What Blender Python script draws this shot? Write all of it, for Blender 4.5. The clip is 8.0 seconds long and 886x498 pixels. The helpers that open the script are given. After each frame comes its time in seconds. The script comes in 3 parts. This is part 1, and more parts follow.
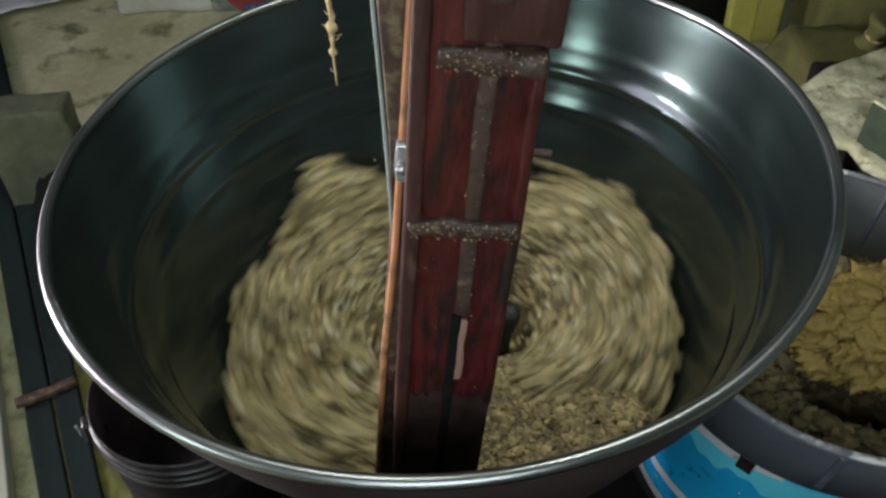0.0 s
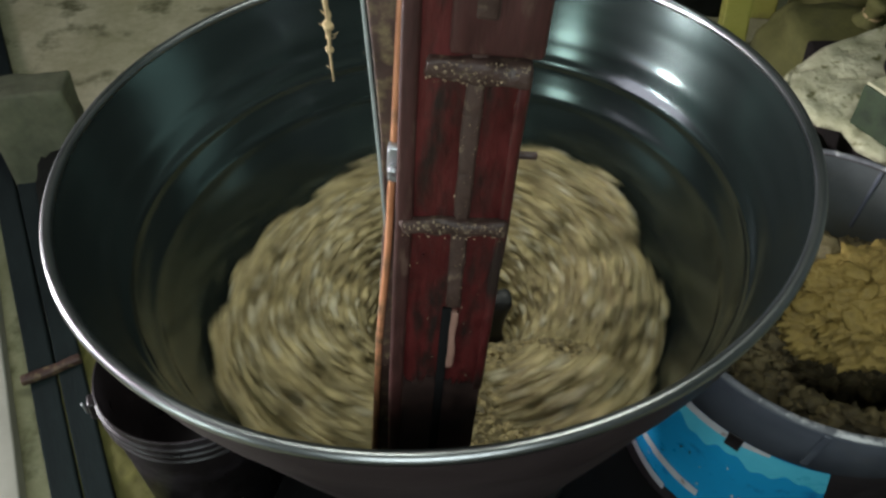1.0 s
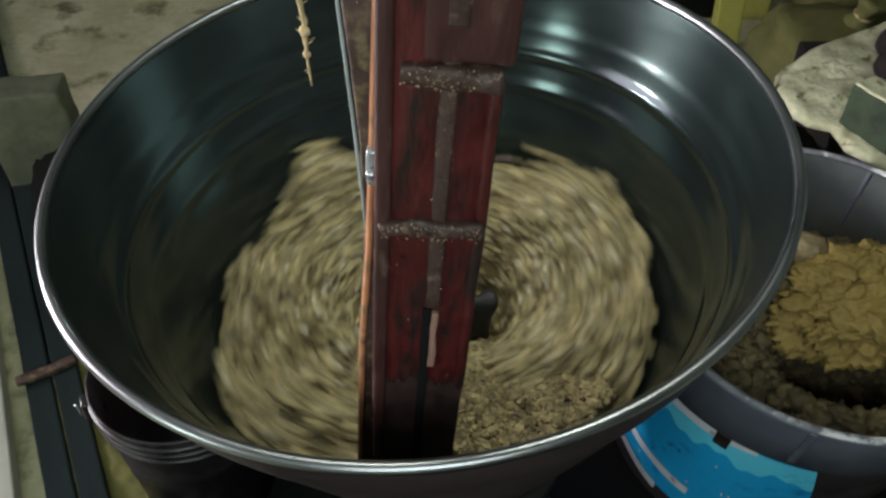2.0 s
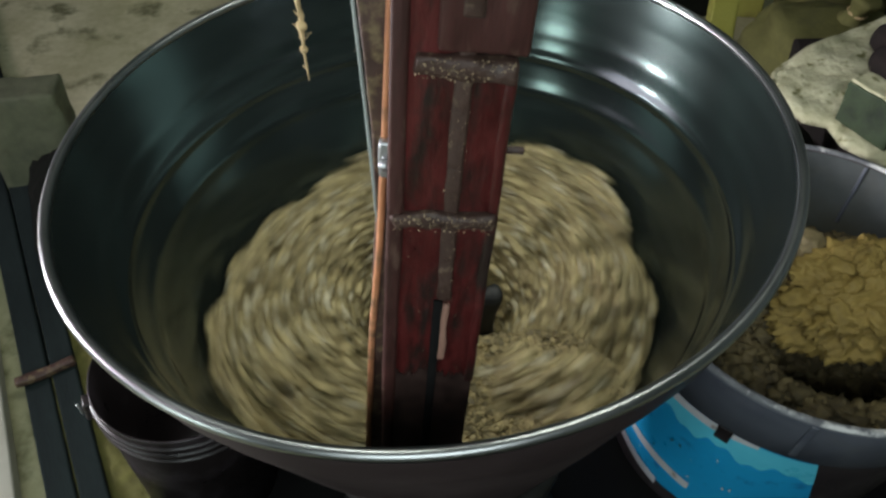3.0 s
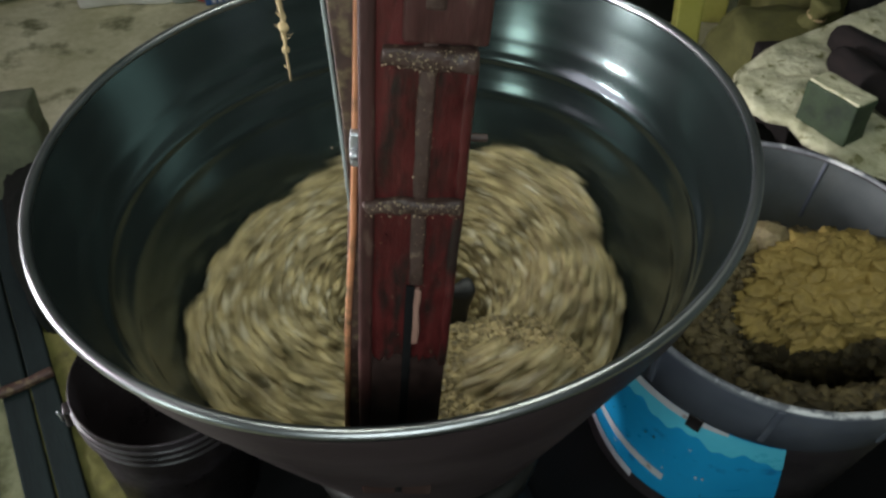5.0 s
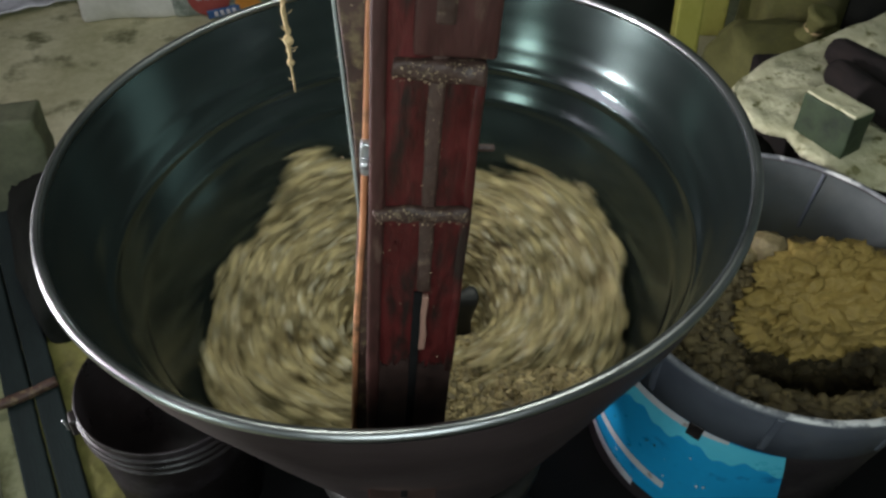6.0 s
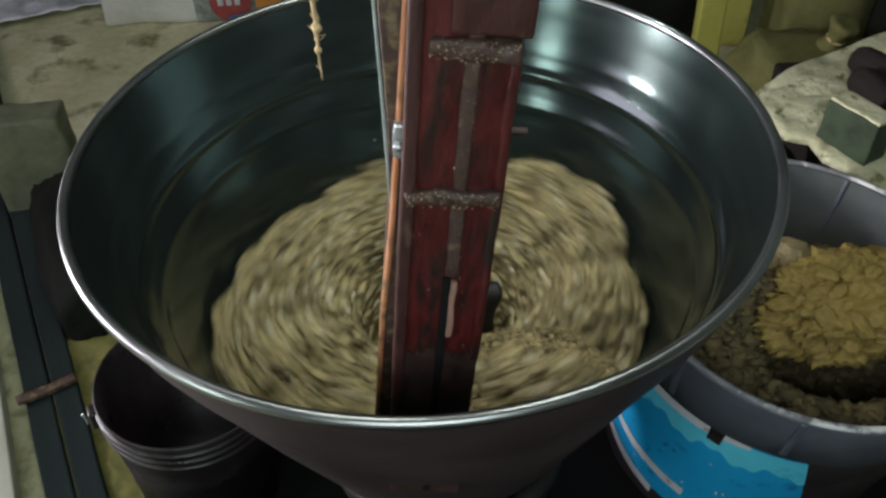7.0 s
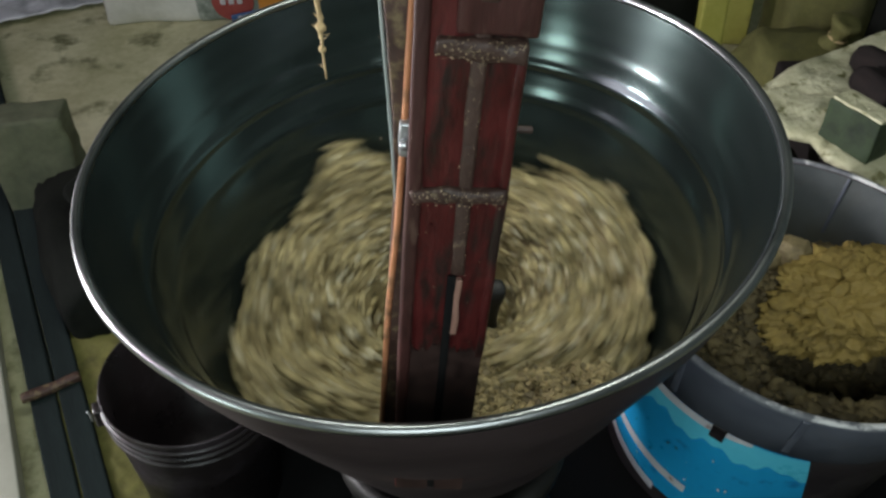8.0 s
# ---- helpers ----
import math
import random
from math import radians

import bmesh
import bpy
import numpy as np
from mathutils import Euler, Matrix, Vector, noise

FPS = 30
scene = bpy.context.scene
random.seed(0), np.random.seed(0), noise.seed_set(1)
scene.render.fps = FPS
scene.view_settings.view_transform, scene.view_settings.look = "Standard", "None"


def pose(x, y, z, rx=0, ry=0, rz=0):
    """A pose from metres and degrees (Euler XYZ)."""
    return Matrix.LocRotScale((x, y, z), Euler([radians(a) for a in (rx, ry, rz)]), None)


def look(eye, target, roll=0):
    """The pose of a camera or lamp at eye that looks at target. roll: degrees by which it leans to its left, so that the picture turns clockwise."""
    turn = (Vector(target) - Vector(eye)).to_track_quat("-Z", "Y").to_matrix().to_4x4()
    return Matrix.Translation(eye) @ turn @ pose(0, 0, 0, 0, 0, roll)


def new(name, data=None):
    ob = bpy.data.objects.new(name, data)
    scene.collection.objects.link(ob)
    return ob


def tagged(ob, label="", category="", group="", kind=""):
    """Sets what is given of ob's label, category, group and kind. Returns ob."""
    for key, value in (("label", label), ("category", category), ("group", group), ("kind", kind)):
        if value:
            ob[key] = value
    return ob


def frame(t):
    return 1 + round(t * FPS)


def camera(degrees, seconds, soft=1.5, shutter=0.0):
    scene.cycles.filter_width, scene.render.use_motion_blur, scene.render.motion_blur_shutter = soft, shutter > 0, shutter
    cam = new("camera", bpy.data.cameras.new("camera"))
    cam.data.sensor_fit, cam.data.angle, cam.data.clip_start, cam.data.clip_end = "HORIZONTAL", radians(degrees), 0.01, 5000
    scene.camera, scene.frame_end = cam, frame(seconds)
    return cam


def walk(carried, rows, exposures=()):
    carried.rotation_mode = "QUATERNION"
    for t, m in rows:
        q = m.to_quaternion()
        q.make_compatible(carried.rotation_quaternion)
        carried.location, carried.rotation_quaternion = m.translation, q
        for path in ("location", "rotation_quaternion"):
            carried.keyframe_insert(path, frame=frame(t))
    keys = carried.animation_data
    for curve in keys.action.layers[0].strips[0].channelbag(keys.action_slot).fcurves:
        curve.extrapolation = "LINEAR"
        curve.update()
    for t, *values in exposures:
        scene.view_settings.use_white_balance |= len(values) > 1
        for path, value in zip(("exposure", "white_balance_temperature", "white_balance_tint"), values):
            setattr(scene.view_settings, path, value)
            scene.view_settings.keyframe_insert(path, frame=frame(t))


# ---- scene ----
cam = camera(55.9, 8.0, soft=2.6, shutter=1.0)
PATH = [
    (0, (0.023, 0.049, 1.421), (-0.022, 1.509, 0.056), -0.7),
    (0.5, (0.027, 0.059, 1.434), (-0.024, 1.484, 0.031), -0.9),
    (1, (0.03, 0.043, 1.449), (-0.016, 1.457, 0.035), -0.8),
    (1.5, (0.03, 0.035, 1.454), (-0.012, 1.453, 0.044), -0.7),
    (2, (0.044, 0.037, 1.457), (0.0, 1.451, 0.043), -0.9),
    (3.5, (0.027, 0.023, 1.454), (0.011, 1.44, 0.043), -0.9),
    (4, (0.033, 0.015, 1.458), (0.03, 1.432, 0.046), -1.1),
    (4.5, (0.037, 0.005, 1.458), (0.056, 1.43, 0.055), -0.8),
    (6, (0.03, -0.017, 1.469), (0.06, 1.439, 0.098), -0.5),
    (6.5, (0.023, -0.024, 1.463), (0.033, 1.444, 0.105), -0.5),
    (7, (0.017, -0.03, 1.453), (0.016, 1.447, 0.104), -0.5),
    (7.5, (0.011, -0.034, 1.454), (0.005, 1.443, 0.106), -0.6),
    (8, (0.014, -0.034, 1.456), (0.01, 1.44, 0.105), -0.6),
]
walk(cam, [(t, look(eye, target, roll)) for t, eye, target, roll in PATH])

# ---- world and lamps ----
world = bpy.data.worlds.new("night_room")
world.use_nodes = True
world.node_tree.nodes["Background"].inputs[0].default_value = (0.5, 0.55, 0.5, 1)
world.node_tree.nodes["Background"].inputs[1].default_value = 0.02
scene.world = world


def area_lamp(name, eye, target, sx, sy, watts, colour, spread=180):
    d = bpy.data.lights.new(name, "AREA")
    d.shape, d.size, d.size_y, d.energy, d.color = "RECTANGLE", sx, sy, watts, colour
    d.spread = radians(spread)
    ob = new(name, d)
    ob.matrix_world = look(eye, target)
    return ob


area_lamp("bare_tube_glow", (-2.0, 0.86, 0.95), (0.27, 0.94, 0.84), 0.20, 0.42, 13, (0.97, 0.96, 1.0), 70)
area_lamp("west_window_glow", (-2.65, 0.80, 1.75), (0.2, 0.9, 0.9), 1.25, 1.1, 19, (1.0, 0.82, 1.0))
area_lamp("doorway_glow", (-1.75, -0.55, 1.14), (0.16, 1.0, 0.8), 0.32, 1.0, 9, (0.82, 1.0, 0.96))
# Added fill from behind the camera, lifts the tub label, post and mash.
area_lamp("front_fill", (-0.05, -1.15, 1.58), (0.3, 0.8, 0.4), 1.0, 1.5, 24, (0.875, 1.0, 1.02))
area_lamp("hanging_tube_glow", (0.0, 0.78, 2.05), (0.0, 0.7, 0), 0.9, 0.07, 9.3, (0.93, 1.0, 0.92))


# ---- materials ----
def mat(name, a, b, scale=8.0, rough=0.6, metal=0.0, bump=0.3, dist=0.004, fine=60.0, rough_var=0.15, spec=0.5, c=None, c_scale=3.0, stretch=(1, 1, 1), c_cut=(0.5, 0.66), rand=0.0, brushed=0.0):
    """Two-scale noise colour between a and b, optional stains c, with bump and uneven gloss."""
    m = bpy.data.materials.new(name)
    m.use_nodes = True
    nt = m.node_tree
    N, L = nt.nodes, nt.links
    p = N["Principled BSDF"]
    co = N.new("ShaderNodeTexCoord")
    mp = N.new("ShaderNodeMapping")
    mp.inputs["Scale"].default_value = stretch
    L.new(co.outputs["Object"], mp.inputs["Vector"])

    def noise_tex(s, detail):
        n = N.new("ShaderNodeTexNoise")
        n.inputs["Scale"].default_value, n.inputs["Detail"].default_value = s, detail
        n.inputs["Roughness"].default_value = 0.6
        L.new(mp.outputs[0], n.inputs["Vector"])
        return n.outputs[0]

    def ramp(src, lo, hi):
        r = N.new("ShaderNodeMapRange")
        r.inputs[1].default_value, r.inputs[2].default_value = lo, hi
        L.new(src, r.inputs[0])
        return r.outputs[0]

    def mix(fac, x, y):
        k = N.new("ShaderNodeMix")
        k.data_type = "RGBA"
        L.new(fac, k.inputs[0])
        for s, v in ((6, x), (7, y)):
            if isinstance(v, tuple):
                k.inputs[s].default_value = (*v, 1)
            else:
                L.new(v, k.inputs[s])
        return k.outputs[2]

    big, small = noise_tex(scale, 4), noise_tex(fine, 5)
    add = N.new("ShaderNodeMath")
    add.operation = "MULTIPLY_ADD"
    L.new(small, add.inputs[0])
    add.inputs[1].default_value = 0.55
    L.new(big, add.inputs[2])
    col = mix(ramp(add.outputs[0], 0.52, 1.02), a, b)
    if c:
        col = mix(ramp(noise_tex(c_scale, 6), *c_cut), col, c)
    if rand:
        info = N.new("ShaderNodeNewGeometry")
        hsv = N.new("ShaderNodeHueSaturation")
        L.new(ramp(info.outputs["Random Per Island"], -1 / rand, 1 + 1 / rand), hsv.inputs["Value"])
        r = N.new("ShaderNodeMapRange")
        r.inputs[3].default_value, r.inputs[4].default_value = 1 - rand, 1 + rand
        L.new(info.outputs["Random Per Island"], r.inputs[0])
        L.new(r.outputs[0], hsv.inputs["Value"])
        L.new(col, hsv.inputs["Color"])
        col = hsv.outputs[0]
    L.new(col, p.inputs["Base Color"])
    rr = N.new("ShaderNodeMapRange")
    rr.inputs[3].default_value, rr.inputs[4].default_value = max(0.03, rough - rough_var), min(1, rough + rough_var)
    L.new(add.outputs[0], rr.inputs[0])
    rr.inputs[1].default_value, rr.inputs[2].default_value = 0.5, 1.0
    L.new(rr.outputs[0], p.inputs["Roughness"])
    p.inputs["Metallic"].default_value = metal
    p.inputs["Specular IOR Level"].default_value = spec
    if brushed:
        tg = N.new("ShaderNodeTangent")
        tg.direction_type, tg.axis = "RADIAL", "Z"
        L.new(tg.outputs[0], p.inputs["Tangent"])
        p.inputs["Anisotropic"].default_value, p.inputs["Anisotropic Rotation"].default_value = brushed, 0.25
    if bump:
        bp = N.new("ShaderNodeBump")
        bp.inputs["Strength"].default_value, bp.inputs["Distance"].default_value = bump, dist
        L.new(add.outputs[0], bp.inputs["Height"])
        L.new(bp.outputs[0], p.inputs["Normal"])
    return m


CEMENT = mat("stained_cement", (0.40, 0.385, 0.21), (0.68, 0.65, 0.43), 4, 0.85, fine=34, bump=0.6, c=(0.17, 0.17, 0.085), c_scale=6.5, c_cut=(0.55, 0.68))
WALLM = mat("dull_plaster", (0.19, 0.245, 0.235), (0.28, 0.335, 0.325), 2, 0.9, c=(0.14, 0.17, 0.165))
CEILM = mat("grimy_ceiling", (0.28, 0.33, 0.32), (0.38, 0.43, 0.41), 2, 0.9)
STEEL = mat("brushed_steel", (0.074, 0.097, 0.093), (0.104, 0.131, 0.126), 5, 0.175, metal=0.88, spec=0.3, bump=0.0, fine=30, rough_var=0.03, stretch=(1, 1, 14), brushed=0.25)
RIMM = mat("polished_rim", (0.23, 0.24, 0.24), (0.36, 0.365, 0.365), 9, 0.30, metal=1.0, bump=0.08, dist=0.001, rough_var=0.08)
OUTER = mat("dark_brown_steel", (0.026, 0.0175, 0.0175), (0.048, 0.033, 0.0335), 6, 0.5, metal=0.0, spec=0.35, bump=0.15, c=(0.13, 0.075, 0.066), c_scale=7, c_cut=(0.62, 0.76))
IRON = mat("black_iron", (0.012, 0.012, 0.012), (0.03, 0.028, 0.025), 9, 0.5, metal=0.4)
MASH = mat("wet_mash", (0.235, 0.178, 0.082), (0.44, 0.348, 0.176), 22, 0.55, fine=120, bump=0.7, dist=0.004, c=(0.095, 0.065, 0.026), c_scale=12, c_cut=(0.50, 0.64))
CLUMP = mat("mash_clumps", (0.26, 0.198, 0.088), (0.50, 0.405, 0.208), 30, 0.5, fine=150, bump=0.6, dist=0.003, rand=0.42)
CRUMB = mat("brown_crumbs", (0.15, 0.108, 0.048), (0.38, 0.295, 0.145), 40, 0.65, fine=180, bump=0.6, dist=0.003, rand=0.5)
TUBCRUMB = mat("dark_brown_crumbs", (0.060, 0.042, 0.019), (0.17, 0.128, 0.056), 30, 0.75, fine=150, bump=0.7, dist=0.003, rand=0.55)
FLAKE = mat("pale_flakes", (0.42, 0.36, 0.23), (0.60, 0.53, 0.37), 60, 0.6, fine=200, rand=0.25)
REDWOOD = mat("red_stained_wood", (0.030, 0.0060, 0.006), (0.115, 0.0165, 0.015), 20, 0.38, fine=120, bump=0.6, dist=0.003, c=(0.020, 0.010, 0.008), c_scale=24, c_cut=(0.48, 0.62), stretch=(2, 2, 0.6))
DARKRED = mat("worn_dark_red_wood", (0.028, 0.012, 0.010), (0.075, 0.022, 0.018), 22, 0.5, fine=110, bump=0.6, dist=0.002, c=(0.11, 0.062, 0.045), c_scale=40, c_cut=(0.56, 0.68), stretch=(2, 2, 0.5))
DARKWOOD = mat("grimy_dark_wood", (0.035, 0.017, 0.013), (0.085, 0.045, 0.033), 18, 0.55, fine=110, bump=0.5, dist=0.002, c=(0.17, 0.125, 0.065), c_scale=75, c_cut=(0.50, 0.66))
RAILM = mat("crumb_crusted_wood", (0.028, 0.014, 0.011), (0.082, 0.043, 0.031), 30, 0.55, fine=140, bump=0.8, dist=0.003, c=(0.17, 0.12, 0.075), c_scale=110, c_cut=(0.57, 0.70))
WETWOOD = mat("black_wet_wood", (0.016, 0.010, 0.009), (0.052, 0.027, 0.022), 22, 0.42, fine=90, bump=0.4, dist=0.002)
RAWWOOD = mat("bare_split_wood", (0.22, 0.11, 0.08), (0.34, 0.19, 0.14), 30, 0.7, stretch=(3, 3, 0.5))
ORANGE = mat("orange_strap", (0.36, 0.14, 0.06), (0.56, 0.25, 0.12), 30, 0.55, fine=90, bump=0.4, dist=0.001, c=(0.16, 0.085, 0.04), c_scale=28, c_cut=(0.52, 0.68))
GREYP = mat("grey_plastic", (0.058, 0.064, 0.084), (0.110, 0.118, 0.146), 9, 0.42, fine=40, bump=0.25, dist=0.001, c=(0.12, 0.12, 0.13), c_scale=11, c_cut=(0.55, 0.75))
GREYIN = mat("worn_grey_inside", (0.050, 0.056, 0.057), (0.098, 0.106, 0.108), 4, 0.5, fine=30, bump=0.2, c=(0.07, 0.07, 0.06), c_scale=5)
WORNEDGE = mat("scuffed_rim_edge", (0.10, 0.10, 0.115), (0.26, 0.26, 0.28), 25, 0.4, fine=120, bump=0.6, dist=0.002, c=(0.72, 0.70, 0.70), c_scale=14, c_cut=(0.53, 0.60))
BLUE = mat("blue_print", (0.010, 0.30, 0.62), (0.018, 0.39, 0.74), 6, 0.35, fine=50, bump=0.05, c=(0.01, 0.17, 0.42), c_scale=14, c_cut=(0.6, 0.7))
CYAN = mat("light_blue_print", (0.09, 0.56, 0.76), (0.13, 0.64, 0.84), 8, 0.35, bump=0.05)
WHITEP = mat("white_print", (0.52, 0.50, 0.55), (0.68, 0.66, 0.70), 10, 0.4, bump=0.05, c=(0.30, 0.2, 0.17), c_scale=22, c_cut=(0.62, 0.7))
BLACKP = mat("black_plastic", (0.009, 0.007, 0.007), (0.020, 0.015, 0.015), 8, 0.36, spec=0.35, fine=70, bump=0.15, dist=0.001, c=(0.04, 0.032, 0.036), c_scale=9)
# Matt near-black for the added floor sheet and the split in the post.
MATTBLACK = mat("matt_near_black", (0.004, 0.004, 0.004), (0.010, 0.009, 0.009), 6, 0.85, spec=0.12, fine=60, bump=0.3)
DARKP = mat("dark_printed_plastic", (0.028, 0.022, 0.024), (0.05, 0.04, 0.042), 8, 0.4, bump=0.1)
OCHRE = mat("ochre_mash", (0.20, 0.132, 0.029), (0.38, 0.262, 0.072), 14, 0.7, fine=90, bump=0.9, dist=0.006, c=(0.13, 0.085, 0.022), c_scale=16, c_cut=(0.56, 0.72))
SLABM = mat("pitted_concrete", (0.34, 0.325, 0.19), (0.60, 0.58, 0.40), 9, 0.9, fine=55, bump=1.0, dist=0.010, c=(0.17, 0.165, 0.07), c_scale=26, c_cut=(0.57, 0.64))
GREENB = mat("green_block", (0.018, 0.034, 0.014), (0.040, 0.060, 0.026), 12, 0.75, fine=60, bump=0.5, dist=0.003, c=(0.014, 0.022, 0.012), c_scale=9)
# Char of the logs; also the painted shade on the slab's support.
CHARSHADE = mat("charred_log", (0.007, 0.006, 0.006), (0.020, 0.015, 0.014), 16, 0.9, spec=0.2, fine=80, bump=0.7, dist=0.004)
MOSS = mat("mossy_cement", (0.11, 0.105, 0.026), (0.22, 0.205, 0.058), 9, 0.9, fine=50, bump=0.8, dist=0.006, c=(0.08, 0.075, 0.02), c_scale=8)
PLANKM = mat("dark_teal_planks", (0.006, 0.010, 0.010), (0.019, 0.028, 0.027), 6, 0.85, spec=0.2, fine=60, bump=0.5, dist=0.003, stretch=(3, 0.5, 3))
CREAM = mat("cream_board", (0.42, 0.41, 0.33), (0.54, 0.53, 0.44), 5, 0.6, fine=30, bump=0.2)
STUMPM = mat("grey_green_block", (0.075, 0.083, 0.05), (0.15, 0.158, 0.095), 9, 0.9, fine=45, bump=0.7, dist=0.006, c=(0.06, 0.06, 0.035), c_scale=6)
BAGW = mat("white_woven_bag", (0.56, 0.56, 0.50), (0.72, 0.72, 0.66), 7, 0.55, fine=60, bump=0.4, dist=0.004)
CLOTHW = mat("bluish_white_sheet", (0.62, 0.63, 0.68), (0.80, 0.80, 0.84), 6, 0.7, fine=40, bump=0.6, dist=0.008, c=(0.36, 0.37, 0.40), c_scale=7)
PACK = mat("clear_packet", (0.16, 0.20, 0.17), (0.40, 0.44, 0.40), 26, 0.25, fine=80, bump=0.5, dist=0.004)
PRINTR = mat("red_print", (0.30, 0.05, 0.05), (0.40, 0.09, 0.08), 10, 0.35, bump=0.1)
PRINTB = mat("navy_print", (0.03, 0.09, 0.24), (0.05, 0.13, 0.3), 10, 0.35, bump=0.1)
PRINTO = mat("orange_print", (0.55, 0.22, 0.03), (0.65, 0.28, 0.05), 10, 0.35, bump=0.1)
YELLOWW = mat("yellow_painted_wood", (0.34, 0.33, 0.06), (0.46, 0.44, 0.11), 7, 0.6, fine=50, bump=0.3, c=(0.2, 0.19, 0.05), c_scale=6)
SACKM = mat("khaki_sacking", (0.090, 0.086, 0.024), (0.17, 0.16, 0.052), 8, 0.9, fine=90, bump=0.5, dist=0.003, c=(0.09, 0.085, 0.035), c_scale=5)
# Dark sacks by the wall, and the lumps that stand in for shade.
SACKSHADE = mat("dark_sacking_and_shade", (0.005, 0.006, 0.005), (0.014, 0.015, 0.012), 7, 0.95, spec=0.15, fine=60, bump=0.5, dist=0.006)
ROPEM = mat("jute_fibre", (0.36, 0.25, 0.115), (0.58, 0.43, 0.23), 60, 0.8, fine=200, bump=0.5, dist=0.001)
CRUSTBIT = mat("dry_crumb_specks", (0.17, 0.115, 0.065), (0.40, 0.30, 0.19), 60, 0.7, fine=200, rand=0.5)
ALU = mat("scratched_metal", (0.40, 0.41, 0.42), (0.56, 0.57, 0.58), 30, 0.4, metal=0.8, bump=0.2, dist=0.001)
CLEARP = mat("cloudy_strip", (0.22, 0.25, 0.24), (0.36, 0.39, 0.37), 20, 0.2, bump=0.1, dist=0.001)


# ---- mesh helpers ----
def part(name, bm, material, parent=None, label="", smooth=True):
    me = bpy.data.meshes.new(name)
    bmesh.ops.recalc_face_normals(bm, faces=bm.faces)
    bm.to_mesh(me)
    bm.free()
    me.polygons.foreach_set("use_smooth", [smooth] * len(me.polygons))
    mats = material if isinstance(material, (list, tuple)) else [material]
    for m in mats:
        me.materials.append(m)
    ob = new(name, me)
    ob.parent = parent
    if label:
        ob["label"] = label
    return ob


def thing(name, m, label, category, group="", kind=""):
    ob = new(name)
    ob.empty_display_size = 0.05
    ob.matrix_world = m
    return tagged(ob, label, category, group, kind)


def box(x0, x1, y0, y1, z0, z1, bevel=0.0, seg=2, bm=None, m=None):
    bm2 = bmesh.new()
    bmesh.ops.create_cube(bm2, size=1)
    for v in bm2.verts:
        v.co = Vector(((x0 + x1) / 2 + v.co.x * (x1 - x0), (y0 + y1) / 2 + v.co.y * (y1 - y0), (z0 + z1) / 2 + v.co.z * (z1 - z0)))
    if bevel:
        bmesh.ops.bevel(bm2, geom=list(bm2.edges), offset=bevel, segments=seg, affect="EDGES", profile=0.5)
    if m is not None:
        bm2.transform(m)
    return bm2


def worn_box(x0, x1, y0, y1, z0, z1, bevel=0.006, cuts=6, rough=0.003, freq=30.0):
    """A box with cut faces, bevelled and knocked uneven."""
    bm = box(x0, x1, y0, y1, z0, z1, bevel)
    bmesh.ops.subdivide_edges(bm, edges=[e for e in bm.edges if e.calc_length() > 0.02], cuts=cuts, use_grid_fill=True)
    for v in bm.verts:
        v.co += noise.noise_vector(v.co * freq) * rough + noise.noise_vector(v.co * freq * 0.3) * rough
    return bm


def lathe(profile, seg=64, a0=0.0, a1=2 * math.pi, wobble=None):
    """Turns a profile of (radius, height) about z."""
    bm = bmesh.new()
    full = abs(a1 - a0 - 2 * math.pi) < 1e-6
    n = seg if full else seg + 1
    rings = []
    for r, z in profile:
        ring = []
        for i in range(n):
            a = a0 + (a1 - a0) * i / seg
            k = wobble(a, z) if wobble else 0.0
            ring.append(bm.verts.new(((r + k) * math.cos(a), (r + k) * math.sin(a), z)))
        rings.append(ring)
    for p, q in zip(rings, rings[1:]):
        for i in range(seg):
            j = (i + 1) % n
            bm.faces.new((p[i], p[j], q[j], q[i]))
    bmesh.ops.remove_doubles(bm, verts=bm.verts, dist=1e-5)
    return bm


def tube(points, radius, seg=8, taper=None):
    """A round tube along points."""
    bm = bmesh.new()
    pts = [Vector(p) for p in points]
    rings = []
    for i, p in enumerate(pts):
        d = (pts[min(i + 1, len(pts) - 1)] - pts[max(i - 1, 0)]).normalized()
        u = d.orthogonal().normalized() if abs(d.z) > 0.9 else d.cross(Vector((0, 0, 1))).normalized()
        if abs(d.z) > 0.9:
            u = Vector((1, 0, 0)) - d * d.x
            u.normalize()
        w = d.cross(u)
        r = radius * (taper[i] if taper else 1.0)
        rings.append([bm.verts.new(p + (u * math.cos(a) + w * math.sin(a)) * r) for a in (2 * math.pi * k / seg for k in range(seg))])
    for p, q in zip(rings, rings[1:]):
        for i in range(seg):
            bm.faces.new((p[i], p[(i + 1) % seg], q[(i + 1) % seg], q[i]))
    bm.faces.new(rings[0][::-1])
    bm.faces.new(rings[-1])
    return bm


ICO = {}
for level in (1, 2):
    b = bmesh.new()
    bmesh.ops.create_icosphere(b, subdivisions=level, radius=1)
    ICO[level] = ([v.co.copy() for v in b.verts], [[v.index for v in f.verts] for f in b.faces])
    b.free()


